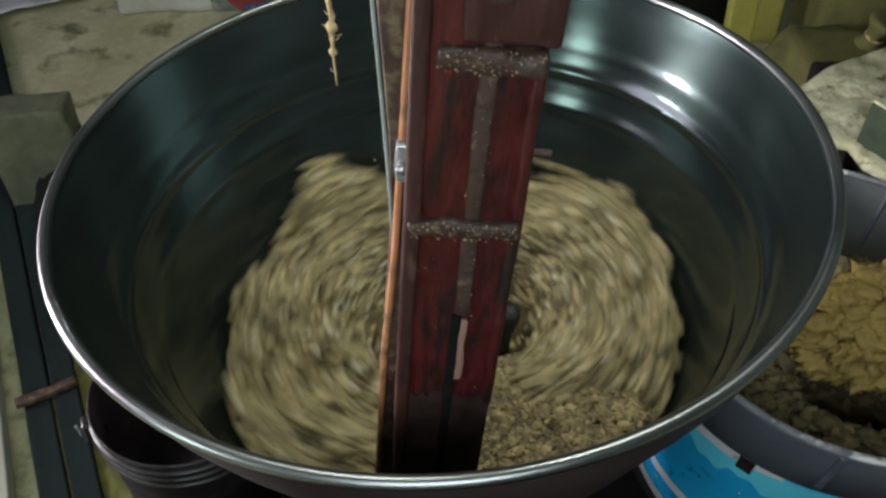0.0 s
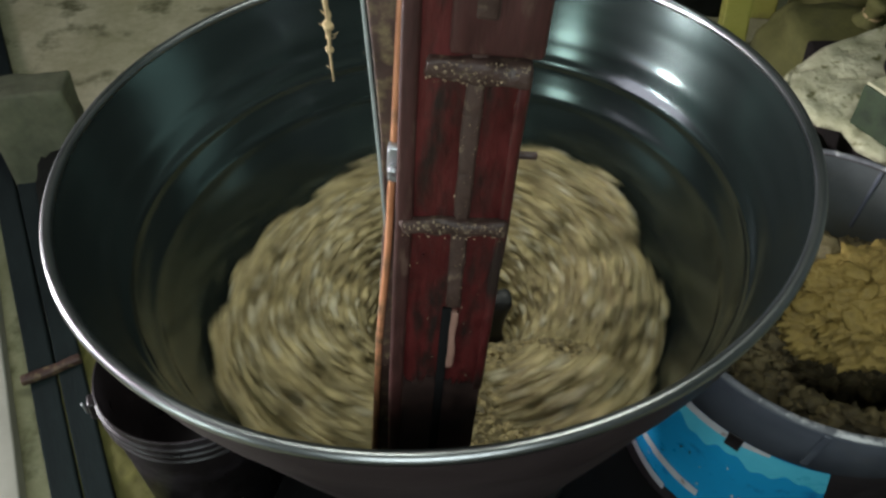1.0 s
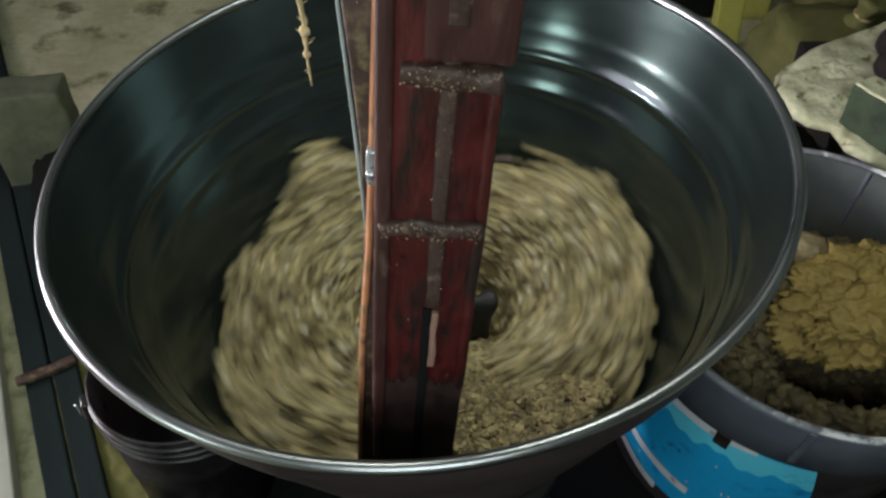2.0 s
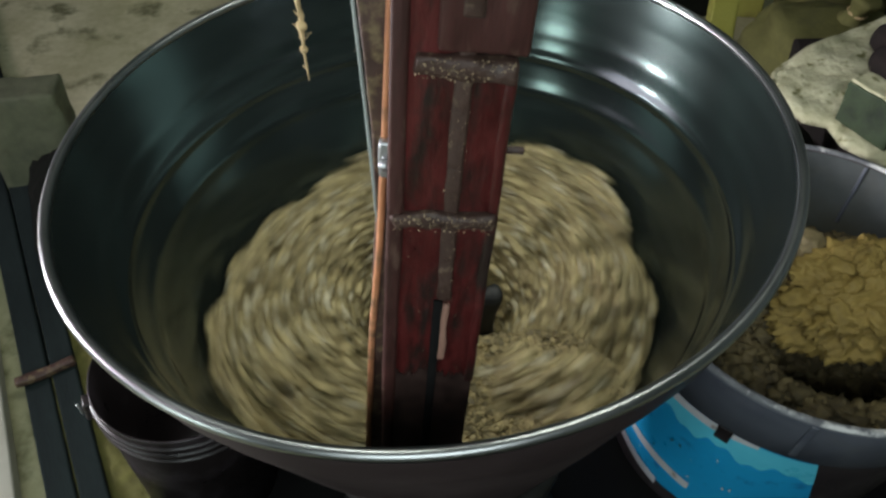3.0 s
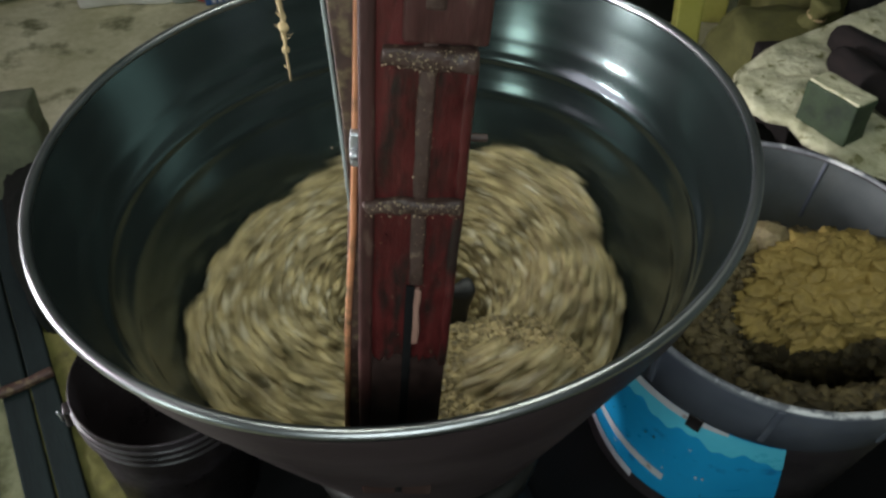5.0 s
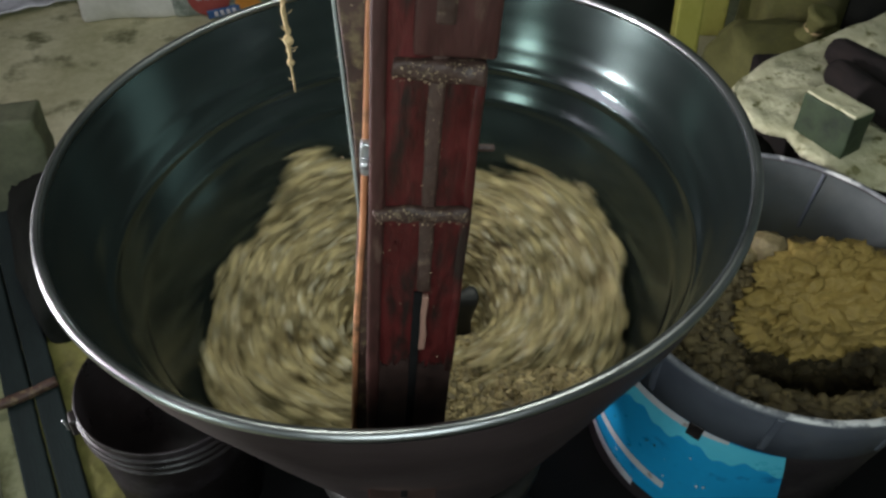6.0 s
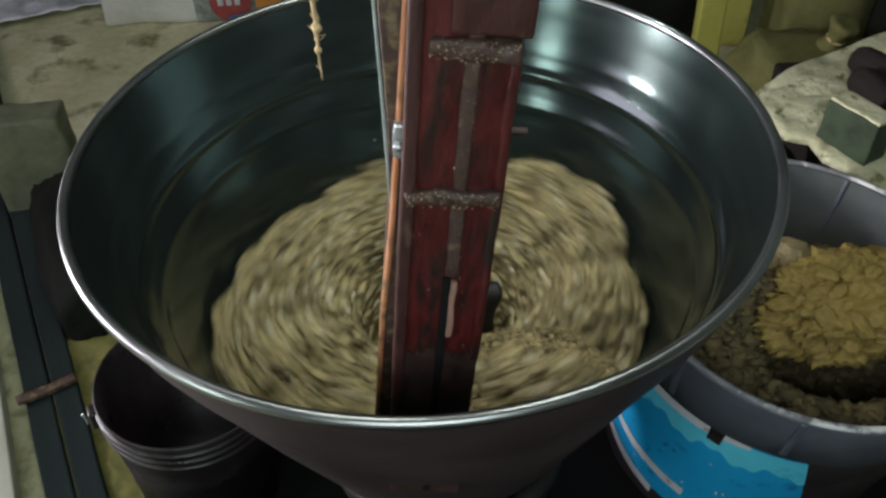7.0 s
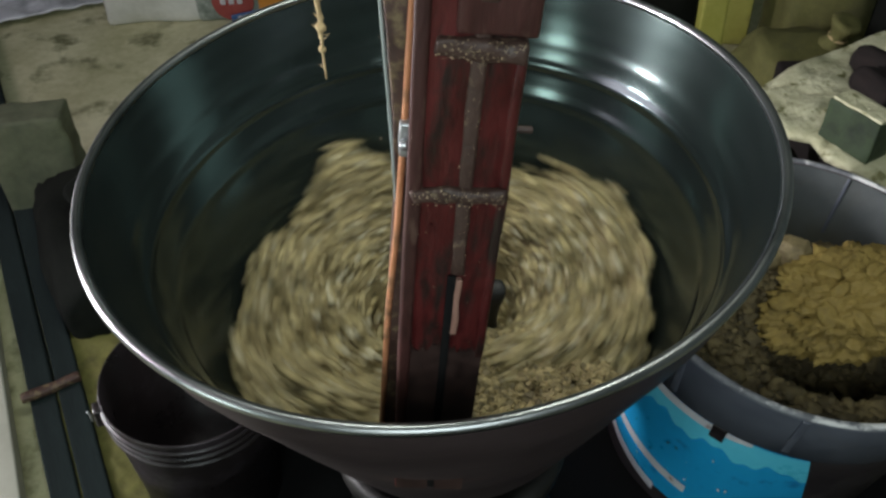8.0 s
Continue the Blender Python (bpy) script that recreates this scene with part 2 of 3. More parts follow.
def lumps(name, spots, material, parent=None, label="", level=1, rough=0.3, smooth=True):
    """Many uneven lumps joined in one mesh. Spots: centre, three half sizes, turn about z, tilt."""
    vs, fs = [], []
    base, faces = ICO[level]
    for k, (c, s, turn, tilt) in enumerate(spots):
        m = Matrix.Translation(c) @ Matrix.Rotation(turn, 4, "Z") @ Matrix.Rotation(tilt, 4, "X")
        off = Vector((k * 1.37, k * 0.73, k * 2.11))
        n0 = len(vs)
        for v in base:
            q = v * (1 + rough * noise.noise(v * 1.6 + off) + 0.6 * rough * noise.noise(v * 3.4 + off))
            vs.append(m @ Vector((q.x * s[0], q.y * s[1], q.z * s[2])))
        fs.extend([[n0 + i for i in f] for f in faces])
    me = bpy.data.meshes.new(name)
    me.from_pydata([tuple(v) for v in vs], [], fs)
    me.polygons.foreach_set("use_smooth", [smooth] * len(me.polygons))
    me.materials.append(material)
    ob = new(name, me)
    ob.parent = parent
    if label:
        ob["label"] = label
    return ob


# ---- floor, walls and ceiling ----
def build_room():
    bm = bmesh.new()
    bmesh.ops.create_grid(bm, x_segments=110, y_segments=110, size=2.8)
    for v in bm.verts:
        v.co.y += 1.4
        v.co.z = 0.006 * noise.noise(v.co * 2.5) + 0.003 * noise.noise(v.co * 11)
    tagged(part("floor", bm, CEMENT), "uneven yellowish cement floor with dark stains", "floor", kind="structure")
    for name, b in (("wall_north", (-2.9, 2.9, 4.1, 4.25, -0.05, 2.6)), ("wall_south", (-2.9, 2.9, -1.45, -1.3, -0.05, 2.6)),
                    ("wall_west", (-2.95, -2.8, -1.3, 4.1, -0.05, 2.6)), ("wall_east", (2.8, 2.95, -1.3, 4.1, -0.05, 2.6))):
        tagged(part(name, box(*b), WALLM, smooth=False), "dull stained plaster wall", "wall", kind="structure")
    tagged(part("ceiling", box(-2.95, 2.95, -1.45, 4.25, 2.6, 2.7), CEILM, smooth=False), "dim grimy plaster ceiling", "ceiling", kind="structure")


build_room()

# ---- mixing bowl, turning about its leaning axis ----


def bowl_pose(dx=0.0, dy=0.0, dz=0.0):
    """The bowl's rim plane, leaning by dx and dy more than at rest."""
    ax = Vector((-0.053 + dx, -0.018 + dy, 1)).normalized()
    return Matrix.Translation((-0.006, 0.733, 0.931 + dz)) @ Vector((0, 0, 1)).rotation_difference(ax).to_matrix().to_4x4()


TILT_BOWL = bowl_pose()
SPIN = -181.0
MASH_START = -128.0
SECTION = ((0.0, 0.377), (0.06, 0.3610), (0.095, 0.3475), (0.125, 0.3345), (0.18, 0.312), (0.245, 0.2855), (0.31, 0.258), (0.375, 0.230), (0.44, 0.202), (0.50, 0.170), (0.545, 0.125), (0.566, 0.06), (0.57, 0.0001))
RIDGES = ((0.086, 0.0005, 0.006), (0.117, 0.0028, 0.006), (0.160, 0.0015, 0.008))
DEPTHS = [i * 0.004 for i in range(137)]
SMOOTH = [float(np.mean([np.interp(d + k * 0.002, [q[0] for q in SECTION], [q[1] for q in SECTION]) for k in range(-12, 13)])) if 0.03 < d < 0.5 else float(np.interp(d, [q[0] for q in SECTION], [q[1] for q in SECTION])) for d in DEPTHS]
PROFILE = [(r - sum(h * math.exp(-((d - c) / w) ** 2) for c, h, w in RIDGES), -d) for d, r in zip(DEPTHS, SMOOTH)] + [(r, -d) for d, r in SECTION if d > 0.55]


def dent(a, z):
    return 0.0007 * math.sin(3 * a + 12 * z) + 0.0002 * math.sin(7 * a - 20 * z)


def build_bowl():
    bowl = thing("mixing_bowl", TILT_BOWL @ Matrix.Identity(4), "large spinning dark steel mixing bowl with a bright rolled rim", "bowl")
    part("inner_shell", lathe(PROFILE, 128, wobble=dent), STEEL, bowl)
    part("outer_shell", lathe([(r + 0.005 if r > 0.01 else r, -d - 0.005) for d, r in SECTION], 128), OUTER, bowl, "dark brown outer face")
    ring = [(0.3790 + 0.0058 * math.cos(a), -0.0058 + 0.0058 * math.sin(a)) for a in (2 * math.pi * i / 14 for i in range(15))]
    part("rim", lathe(ring, 128), RIMM, bowl, "shiny rolled steel rim")
    return bowl


bowl = build_bowl()


def build_stand():
    st = thing("machine_stand", pose(0.02, 0.74, 0.018), "black iron machine stand under the bowl", "stand")
    part("column", lathe([(0.0001, 0.0), (0.20, 0.0), (0.20, 0.03), (0.12, 0.06), (0.10, 0.20), (0.12, 0.30), (0.14, 0.345), (0.0001, 0.35)], 40), IRON, st)
    part("bearing_ring", lathe([(0.125, 0.31), (0.18, 0.33), (0.185, 0.375), (0.17, 0.385), (0.14, 0.345)], 40), IRON, st)


build_stand()


# ---- the mash that turns with the bowl ----
def wall(z):
    """The bowl's inner radius at a height below its rim."""
    return float(np.interp(-z, [-q[1] for q in PROFILE], [q[0] for q in PROFILE]))


def lobe(a):
    """Two heaps of mash that ride up the wall."""
    return sum(math.exp(-((math.remainder(a - c, 2 * math.pi)) / w) ** 2) for c, w in ((0.0, 0.26), (2.95, 0.32), (4.5, 0.24)))


def mash_height(r, a):
    """Height over the bowl's rim plane: a thick uneven ring, hollow in the middle."""
    e = r / 0.285
    h = -0.278 + 0.045 * math.exp(-((e - 0.70) / 0.28) ** 2)
    h -= 0.20 * math.exp(-(e / 0.33) ** 6)
    h += 0.034 * lobe(a) * math.exp(-((e - 1.0) / 0.28) ** 2)
    p = Vector((r * math.cos(a), r * math.sin(a), 0))
    h += 0.055 * noise.noise(p * 9) + 0.026 * noise.noise(p * 21 + Vector((3, 1, 0))) + 0.012 * noise.noise(p * 46) + 0.006 * noise.noise(p * 95)
    return h


def mash_edge(a):
    p = Vector((math.cos(a), math.sin(a), 0))
    return 0.272 + 0.022 * lobe(a) + 0.010 * noise.noise(p * 1.6 + Vector((5, 2, 1))) + 0.010 * noise.noise(p * 4) + 0.006 * noise.noise(p * 11)


def build_mash():
    mash = thing("mash", TILT_BOWL @ Matrix.Identity(4), "wet pale brown fibrous mash whirling in the bowl", "mash", kind="stuff")
    bm = bmesh.new()
    nr, na = 110, 420
    rings = []
    for i in range(nr + 1):
        f = i / nr
        ring = []
        for j in range(na):
            a = 2 * math.pi * j / na
            r = max(0.002, f) * mash_edge(a)
            z = mash_height(r, a)
            if f > 0.95:
                z -= 0.012 * (f - 0.95) / 0.05
            r = min(r, wall(z) - 0.006)
            ring.append(bm.verts.new((r * math.cos(a), r * math.sin(a), z)))
        rings.append(ring)
    for p, q in zip(rings, rings[1:]):
        for j in range(na):
            bm.faces.new((p[j], p[(j + 1) % na], q[(j + 1) % na], q[j]))
    last = rings[-1]
    low = []
    for v in last:  # the mash presses against the wall below its edge
        k = (wall(v.co.z - 0.04) - 0.008) / math.hypot(v.co.x, v.co.y)
        low.append(bm.verts.new((v.co.x * k, v.co.y * k, v.co.z - 0.04)))
    for j in range(na):
        bm.faces.new((last[j], last[(j + 1) % na], low[(j + 1) % na], low[j]))
    part("mass", bm, MASH, mash)
    rnd = random.Random(4)
    spots, pale = [], []
    for k in range(9000):
        a = rnd.uniform(0, 2 * math.pi)
        r = math.sqrt(rnd.uniform(0.03, 1.0)) * mash_edge(a) * 0.985
        s = rnd.choice((0.0018, 0.0024, 0.0030, 0.0038, 0.0048, 0.0062)) * rnd.uniform(0.8, 1.25)
        z = mash_height(r, a) + s * rnd.uniform(-0.4, 0.3)
        r = min(r, wall(z) - s * 1.2 - 0.002)
        (pale if rnd.random() < 0.2 and s < 0.009 else spots).append(((r * math.cos(a), r * math.sin(a), z), (s * rnd.uniform(0.7, 1.1), s * rnd.uniform(1.0, 2.4), s * 0.6), a + rnd.uniform(-0.6, 0.6), rnd.uniform(-0.5, 0.5)))
    # heaps thrown up against the wall
    for a0, da, up, n in ((2.95, 0.22, 0.042, 240), (0.0, 0.18, 0.040, 200), (1.2, 0.16, 0.025, 120), (4.5, 0.18, 0.032, 130)):
        for k in range(n):
            a = rnd.gauss(a0, da)
            lift = rnd.random() ** 2 * up
            r = mash_edge(a) - 0.012 + lift * 0.30 + rnd.uniform(-0.03, 0.003)
            s = rnd.uniform(0.003, 0.008)
            r = min(r, wall(-0.275 + lift) - 0.004)
            spots.append(((r * math.cos(a), r * math.sin(a), -0.275 + lift), (s, s * 1.5, s), a, 0.2))
    lumps("clumps", spots, CLUMP, mash, level=2, rough=0.9)
    lumps("pale_bits", pale, FLAKE, mash, "pale fibrous flakes")
    return mash


mash = build_mash()


def heap_level(x, y):
    """Height of the crumbs that the post holds back, sloping down all round."""
    d = math.hypot((x - 0.112) / 0.118, (y - 0.562) / 0.104)
    p = Vector((x, y, 0))
    return d, 0.717 - 0.016 * d * d - 0.14 * max(0, d - 0.82) + 0.010 * noise.noise(p * 26) + 0.004 * noise.noise(p * 70)


def build_heap():
    """Crumbs held back beside the post."""
    rnd = random.Random(9)
    pile = thing("crumb_heap", Matrix.Identity(4), "heap of moist brown crumbs piled beside the red post", "crumbs", kind="stuff")
    bm = bmesh.new()
    nr, na = 24, 72
    rings = []
    for i in range(nr + 1):
        ring = []
        for j in range(na):
            f, a = max(0.01, i / nr), 2 * math.pi * j / na
            x, y = 0.112 + 0.118 * f * math.cos(a), 0.562 + 0.104 * f * math.sin(a)
            out = Vector((x + 0.006, y - 0.733))
            if out.length > 0.263:  # kept inside the bowl
                x, y = out.normalized() * 0.263 + Vector((-0.006, 0.733))
            ring.append(bm.verts.new((x, y, heap_level(x, y)[1] - 0.003)))
        rings.append(ring)
    for p, q in zip(rings, rings[1:]):
        for j in range(na):
            bm.faces.new((p[j], p[(j + 1) % na], q[(j + 1) % na], q[j]))
    part("crumb_bed", bm, CRUMB, pile)
    spots = []
    for k in range(9000):
        x, y = rnd.uniform(0.0, 0.235), rnd.uniform(0.45, 0.67)
        d, z = heap_level(x, y)
        if d > 1 or math.hypot(x + 0.006, y - 0.733) > 0.278:
            continue
        s = rnd.choice((0.0013, 0.0016, 0.002, 0.0024, 0.003, 0.004)) * rnd.uniform(0.8, 1.3)
        spots.append(((x, y, z), (s, s * 1.3, s * 0.9), rnd.uniform(0, 6), rnd.uniform(-0.6, 0.6)))
    lumps("crumb_pieces", spots, CRUMB, pile, level=1, rough=1.0, smooth=False)
    return pile


heap = build_heap()


# ---- the red post that stands in the bowl ----
def ragged_foot(x0, x1, seed):
    """Soaked end of a leg: upright fibres whose dark tops end at uneven heights."""
    rng = random.Random(seed)
    bm = bmesh.new()
    n = 22
    cols = []
    drift = 0.0
    for k in range(n + 1):
        drift = 0.7 * drift + rng.uniform(-0.004, 0.004)
        x = x0 + (x1 - x0) * k / n
        top = -0.119 + drift + rng.choice((0.0, 0.0, 0.003, 0.008))
        cols.append([bm.verts.new(p) for p in ((x, -0.0031, -0.34), (x, -0.0031, top - 0.002), (x, 0.025, top), (x, 0.025, -0.34))])
    for a, b in zip(cols, cols[1:]):
        for q in range(4):
            bm.faces.new((a[q], b[q], b[(q + 1) % 4], a[(q + 1) % 4]))
    bm.faces.new(cols[0])
    bm.faces.new(cols[-1][::-1])
    return bm


def build_post():
    post = thing("mixing_post", pose(0.020, 0.438, 1.03, 0, 4.3, 0), "red and dark brown panelled wooden post standing in the bowl", "post")
    # local: x across, y away, z along; top at the ceiling
    top = 1.57
    board = worn_box(-0.062, 0.030, 0.026, 0.042, -0.34, top, 0.002, 30, 0.0012, 60)
    for v in board.verts:  # the board's free edge is cut narrower towards the foot
        if v.co.x < 0:
            edge = -0.046 - 0.097 * min(0.25, max(0.0, v.co.z - 0.055)) - 0.02 * max(0.0, 0.055 - v.co.z)
            v.co.x *= edge / -0.062
    part("backing_board", board, DARKWOOD, post, "dark grimy backing board")
    part("timber", box(-0.0345, 0.0345, -0.002, 0.026, -0.34, top, 0.002), REDWOOD, post)
    part("left_stile", worn_box(-0.0375, -0.0265, -0.005, 0.024, -0.24, top, 0.0025, 18, 0.0016, 60), DARKRED, post)
    part("right_stile", worn_box(0.0285, 0.036, -0.004, 0.024, -0.13, 0.165, 0.0025, 12, 0.001, 70), REDWOOD, post)
    part("upper_block", worn_box(-0.012, 0.040, -0.009, 0.028, 0.178, top, 0.003, 12, 0.001, 60), DARKRED, post, "dark red upper block")
    part("centre_strip", worn_box(0.0, 0.0105, -0.0048, 0.0, -0.03, 0.19, 0.002, 12, 0.0012, 80), RAILM, post, "crusted brown strip")
    part("centre_strip", worn_box(0.001, 0.0125, -0.0112, -0.008, 0.20, top, 0.002, 12, 0.0012, 80), RAILM, post, "crusted brown strip")
    part("rail", worn_box(-0.024, 0.0345, -0.0095, 0.002, 0.161, 0.175, 0.003, 12, 0.0032, 70), RAILM, post, "crumb-crusted rail")
    part("rail", worn_box(-0.033, 0.0335, -0.0085, 0.002, 0.043, 0.055, 0.003, 12, 0.003, 70), RAILM, post, "crumb-crusted rail")
    part("slot", box(-0.0015, 0.0055, -0.0045, -0.001, -0.335, -0.032, 0.0005), MATTBLACK, post, "dark split between the legs")
    part("splinter", worn_box(0.0055, 0.0105, -0.0055, -0.001, -0.098, -0.034, 0.001, 6, 0.0012, 90), RAWWOOD, post, "bare pinkish split wood")
    part("wet_foot", ragged_foot(-0.0335, -0.0015, 60), WETWOOD, post, "black wet foot", False)
    part("wet_foot", ragged_foot(0.0055, 0.0345, 61), WETWOOD, post, "black wet foot", False)
    part("orange_strap", tube([(-0.0375, 0.022, 0.55), (-0.0385, 0.022, 0.20), (-0.0405, 0.022, 0.09), (-0.0425, 0.021, 0.0), (-0.0475, 0.021, -0.10), (-0.051, 0.021, -0.335)], 0.0027, 8), ORANGE, post, "worn orange strap")
    clamp = part("clamp", worn_box(-0.0445, -0.0325, 0.014, 0.024, 0.066, 0.096, 0.002, 3, 0.001, 90), ALU, post, "grey metal clamp")
    part("clamp_bolt", lathe([(0.0001, 0.0), (0.004, 0.0), (0.004, 0.004), (0.0001, 0.005)], 6), ALU, clamp).matrix_local = pose(-0.040, 0.013, 0.080, 90, 0, 0)
    part("edge_wire", tube([(-0.0715, 0.026, 0.55), (-0.0715, 0.026, 0.305), (-0.0615, 0.025, 0.20), (-0.0530, 0.024, 0.115), (-0.0475, 0.023, 0.055), (-0.0445, 0.022, 0.02)], 0.0012, 6), CLEARP, post, "thin pale wire along the edge")
    part("bracket", worn_box(-0.036, -0.0285, 0.004, 0.010, 0.048, 0.108, 0.002, 3, 0.002, 60), RAWWOOD, post, "tan wooden bracket")
    bolt = part("bolt", lathe([(0.0001, 0.0), (0.003, 0.0), *[(0.003 - 0.0006 * (i % 2), 0.001 * i) for i in range(1, 17)], (0.0001, 0.017)], 12), RAILM, post, "threaded steel bolt")
    bolt.matrix_local = pose(0.032, 0.012, 0.098, 0, 90, 0)
    # Black piece imitates the shaded hollow beside the post; its arm is made up.
    part("hidden_arm", box(0.0, 0.022, 0.03, 0.225, -0.30, -0.275, 0.003), IRON, post, "added arm hidden behind the post, holding the black piece")
    part("dark_hollow_piece", worn_box(0.012, 0.078, 0.205, 0.222, -0.40, -0.262, 0.006, 8, 0.012, 30), IRON, post, "black piece standing for the dark hollow in the mash")
    rnd = random.Random(2)
    bits = []
    for k in range(430):
        u = rnd.random()
        if u < 0.3:
            p = (rnd.uniform(-0.024, 0.033), -0.0105, rnd.uniform(0.162, 0.176))
        elif u < 0.6:
            p = (rnd.uniform(-0.032, 0.033), -0.0095, rnd.uniform(0.043, 0.057))
        elif u < 0.75:
            p = (rnd.uniform(-0.001, 0.011), -0.0052, rnd.uniform(-0.03, 0.19))
        elif u < 0.9:
            p = (rnd.uniform(-0.06, -0.039), 0.0255, rnd.uniform(-0.2, 0.25))
        else:
            p = (rnd.uniform(-0.034, 0.034), -0.003, rnd.uniform(-0.2, 0.15))
        s = rnd.choice((0.0003, 0.0004, 0.0005, 0.0006, 0.0008)) * (1.0 if u < 0.6 else 0.7)
        bits.append((p, (s, s * 0.5, s * 1.4), rnd.uniform(-0.4, 0.4), rnd.uniform(0, 3)))
    tagged(lumps("crust", bits, CRUSTBIT, post, "pale crumbs stuck to the wood", rough=1.2, smooth=False), kind="stuff")
    return post


build_post()


def build_rope():
    rnd = random.Random(6)
    rope = thing("jute_cord", pose(-0.086, 0.63, 1.06), "frayed jute cord hanging over the bowl", "cord")
    pts = [(0.004 * noise.noise(Vector((0, 0, z * 25))), 0.003 * noise.noise(Vector((7, 0, z * 25))), z) for z in [i * 0.01 for i in range(155)]]
    part("strand", tube(pts, 0.0024, 8, [0.3 + 0.5 * min(1, i / 9) + 0.45 * abs(noise.noise(Vector((i * 0.35, 2, 0)))) for i in range(155)]), ROPEM, rope)
    pts2 = [(x + 0.0022 * math.cos(z * 210), y + 0.0022 * math.sin(z * 210), z) for x, y, z in pts[4:]]
    part("strand", tube(pts2, 0.0015, 6), ROPEM, rope)
    part("knot", lumps_bm((0, -0.001, 0.052), 0.0046), ROPEM, rope)
    part("knot", lumps_bm((-0.001, 0, 0.030), 0.0034), ROPEM, rope)
    for k in range(20):
        z = rnd.choice((0.006, 0.036, 0.04, 0.055, 0.066, 0.082, 0.012, 0.02, 0.03, 0.045, 0.05, 0.06, 0.075, 0.09, 0.1, 0.12, 0.14))
        a = rnd.uniform(0, 6.28)
        d = Vector((math.cos(a), math.sin(a), rnd.uniform(-0.6, 1.0))) * rnd.uniform(0.003, 0.009)
        part("frayed_fibre", tube([(0, 0, z), tuple(d * 0.6 + Vector((0, 0, z))), tuple(d + Vector((0, 0, z + 0.002)))], 0.00032, 5), ROPEM, rope)
    return rope


def lumps_bm(c, r):
    bm = bmesh.new()
    bmesh.ops.create_icosphere(bm, subdivisions=3, radius=r)
    for v in bm.verts:
        v.co = v.co * (1 + 0.35 * noise.noise(v.co * 170)) + Vector(c)
    return bm


rope = build_rope()


# ---- black bucket on the floor ----
def build_bucket():
    b = thing("bucket", pose(-0.428, 0.858, 0.014, 0, 2.5, 0), "empty black plastic bucket with ringed rim", "bucket")
    H = 0.352
    part("body", lathe([(0.0001, 0.055), (0.119, 0.055), (0.1445, H - 0.002), (0.148, H), (0.149, H - 0.004), (0.148, H - 0.012), (0.1465, H - 0.03), (0.118, 0.0), (0.0001, 0.0)], 72), BLACKP, b)
    for z, r in ((H - 0.020, 0.150), (H - 0.038, 0.149), (H - 0.058, 0.147)):
        part("hoop", lathe([(r - 0.004, z + 0.005), (r + 0.002, z + 0.0035), (r + 0.003, z), (r + 0.001, z - 0.003), (r - 0.004, z - 0.004)], 72), BLACKP, b, "raised ring below the lip")
    for a in (205, 25):
        e = part("handle_ear", worn_box(-0.013, 0.013, -0.006, 0.012, -0.022, 0.016, 0.004, 2, 0.001, 50), BLACKP, b)
        e.matrix_local = Matrix.Rotation(radians(a + 90), 4, "Z") @ Matrix.Translation((0, -0.1555, H - 0.03))
    part("ear_pin", tube([(0, 0, 0), (0, 0, 0.012), (0.002, 0.004, 0.03)], 0.0022, 6), ALU, b, "bright wire end").matrix_local = Matrix.Rotation(radians(205), 4, "Z") @ Matrix.Translation((0.1665, 0, H - 0.045))
    return b


build_bucket()


# ---- grey tub with a printed label, full of crumbs ----
TUB = Vector((0.624, 0.963, 0.0))


def build_tub():
    t = thing("tub", pose(TUB.x - 0.028, TUB.y + 0.028, 0.012, 3.3, 3.3, 0), "grey plastic tub with a blue printed label, full of crumbs", "tub")
    H = 0.472

    def rad(z):
        return 0.250 + (0.300 - 0.250) * z / H

    part("body", lathe([(0.0001, 0.008), (rad(0) - 0.004, 0.008), (rad(H) - 0.006, H - 0.004), (rad(H) - 0.002, H), (rad(H), H - 0.004), (rad(H - 0.112), H - 0.112), (rad(0), 0.0), (0.0001, 0.0)], 96), DARKP, t)
    part("upper_band", lathe([(rad(H) - 0.002, H + 0.001), (rad(H) + 0.005, H - 0.001), (rad(H) + 0.006, H - 0.006), (rad(H - 0.112) + 0.006, H - 0.112), (rad(H - 0.112), H - 0.114)], 96), GREYP, t, "dark grey rim band")
    part("inner_lining", lathe([(rad(H) - 0.0065, H - 0.004), (rad(0.3) - 0.0065, 0.30)], 96), GREYIN, t, "scratched grey inside")
    part("lip", lathe([(rad(H) - 0.007, H), (rad(H) - 0.004, H + 0.0035), (rad(H) + 0.002, H + 0.004), (rad(H) + 0.006, H), (rad(H) + 0.004, H - 0.004)], 120, wobble=lambda a, z: 0.0015 * noise.noise(Vector((math.cos(a) * 14, math.sin(a) * 14, 0)))), WORNEDGE, t, "scuffed pale lip")
    for k in range(10):
        a = radians(-108 + 36 * k)
        rib = part("band_rib", box(-0.006, 0.006, -0.003, 0.004, -0.048, 0.048, 0.002), GREYP, t)
        rib.matrix_local = Matrix.Rotation(a, 4, "Z") @ Matrix.Translation((rad(H - 0.05) + 0.0065, 0, H - 0.051)) @ Matrix.Rotation(radians(90), 4, "Z") @ Matrix.Rotation(math.atan(0.05 / H), 4, "X")

    seam = part("seam", box(-0.003, 0.003, -0.004, 0.001, -0.13, 0.0, 0.001), GREYP, t, "moulded seam inside the wall")
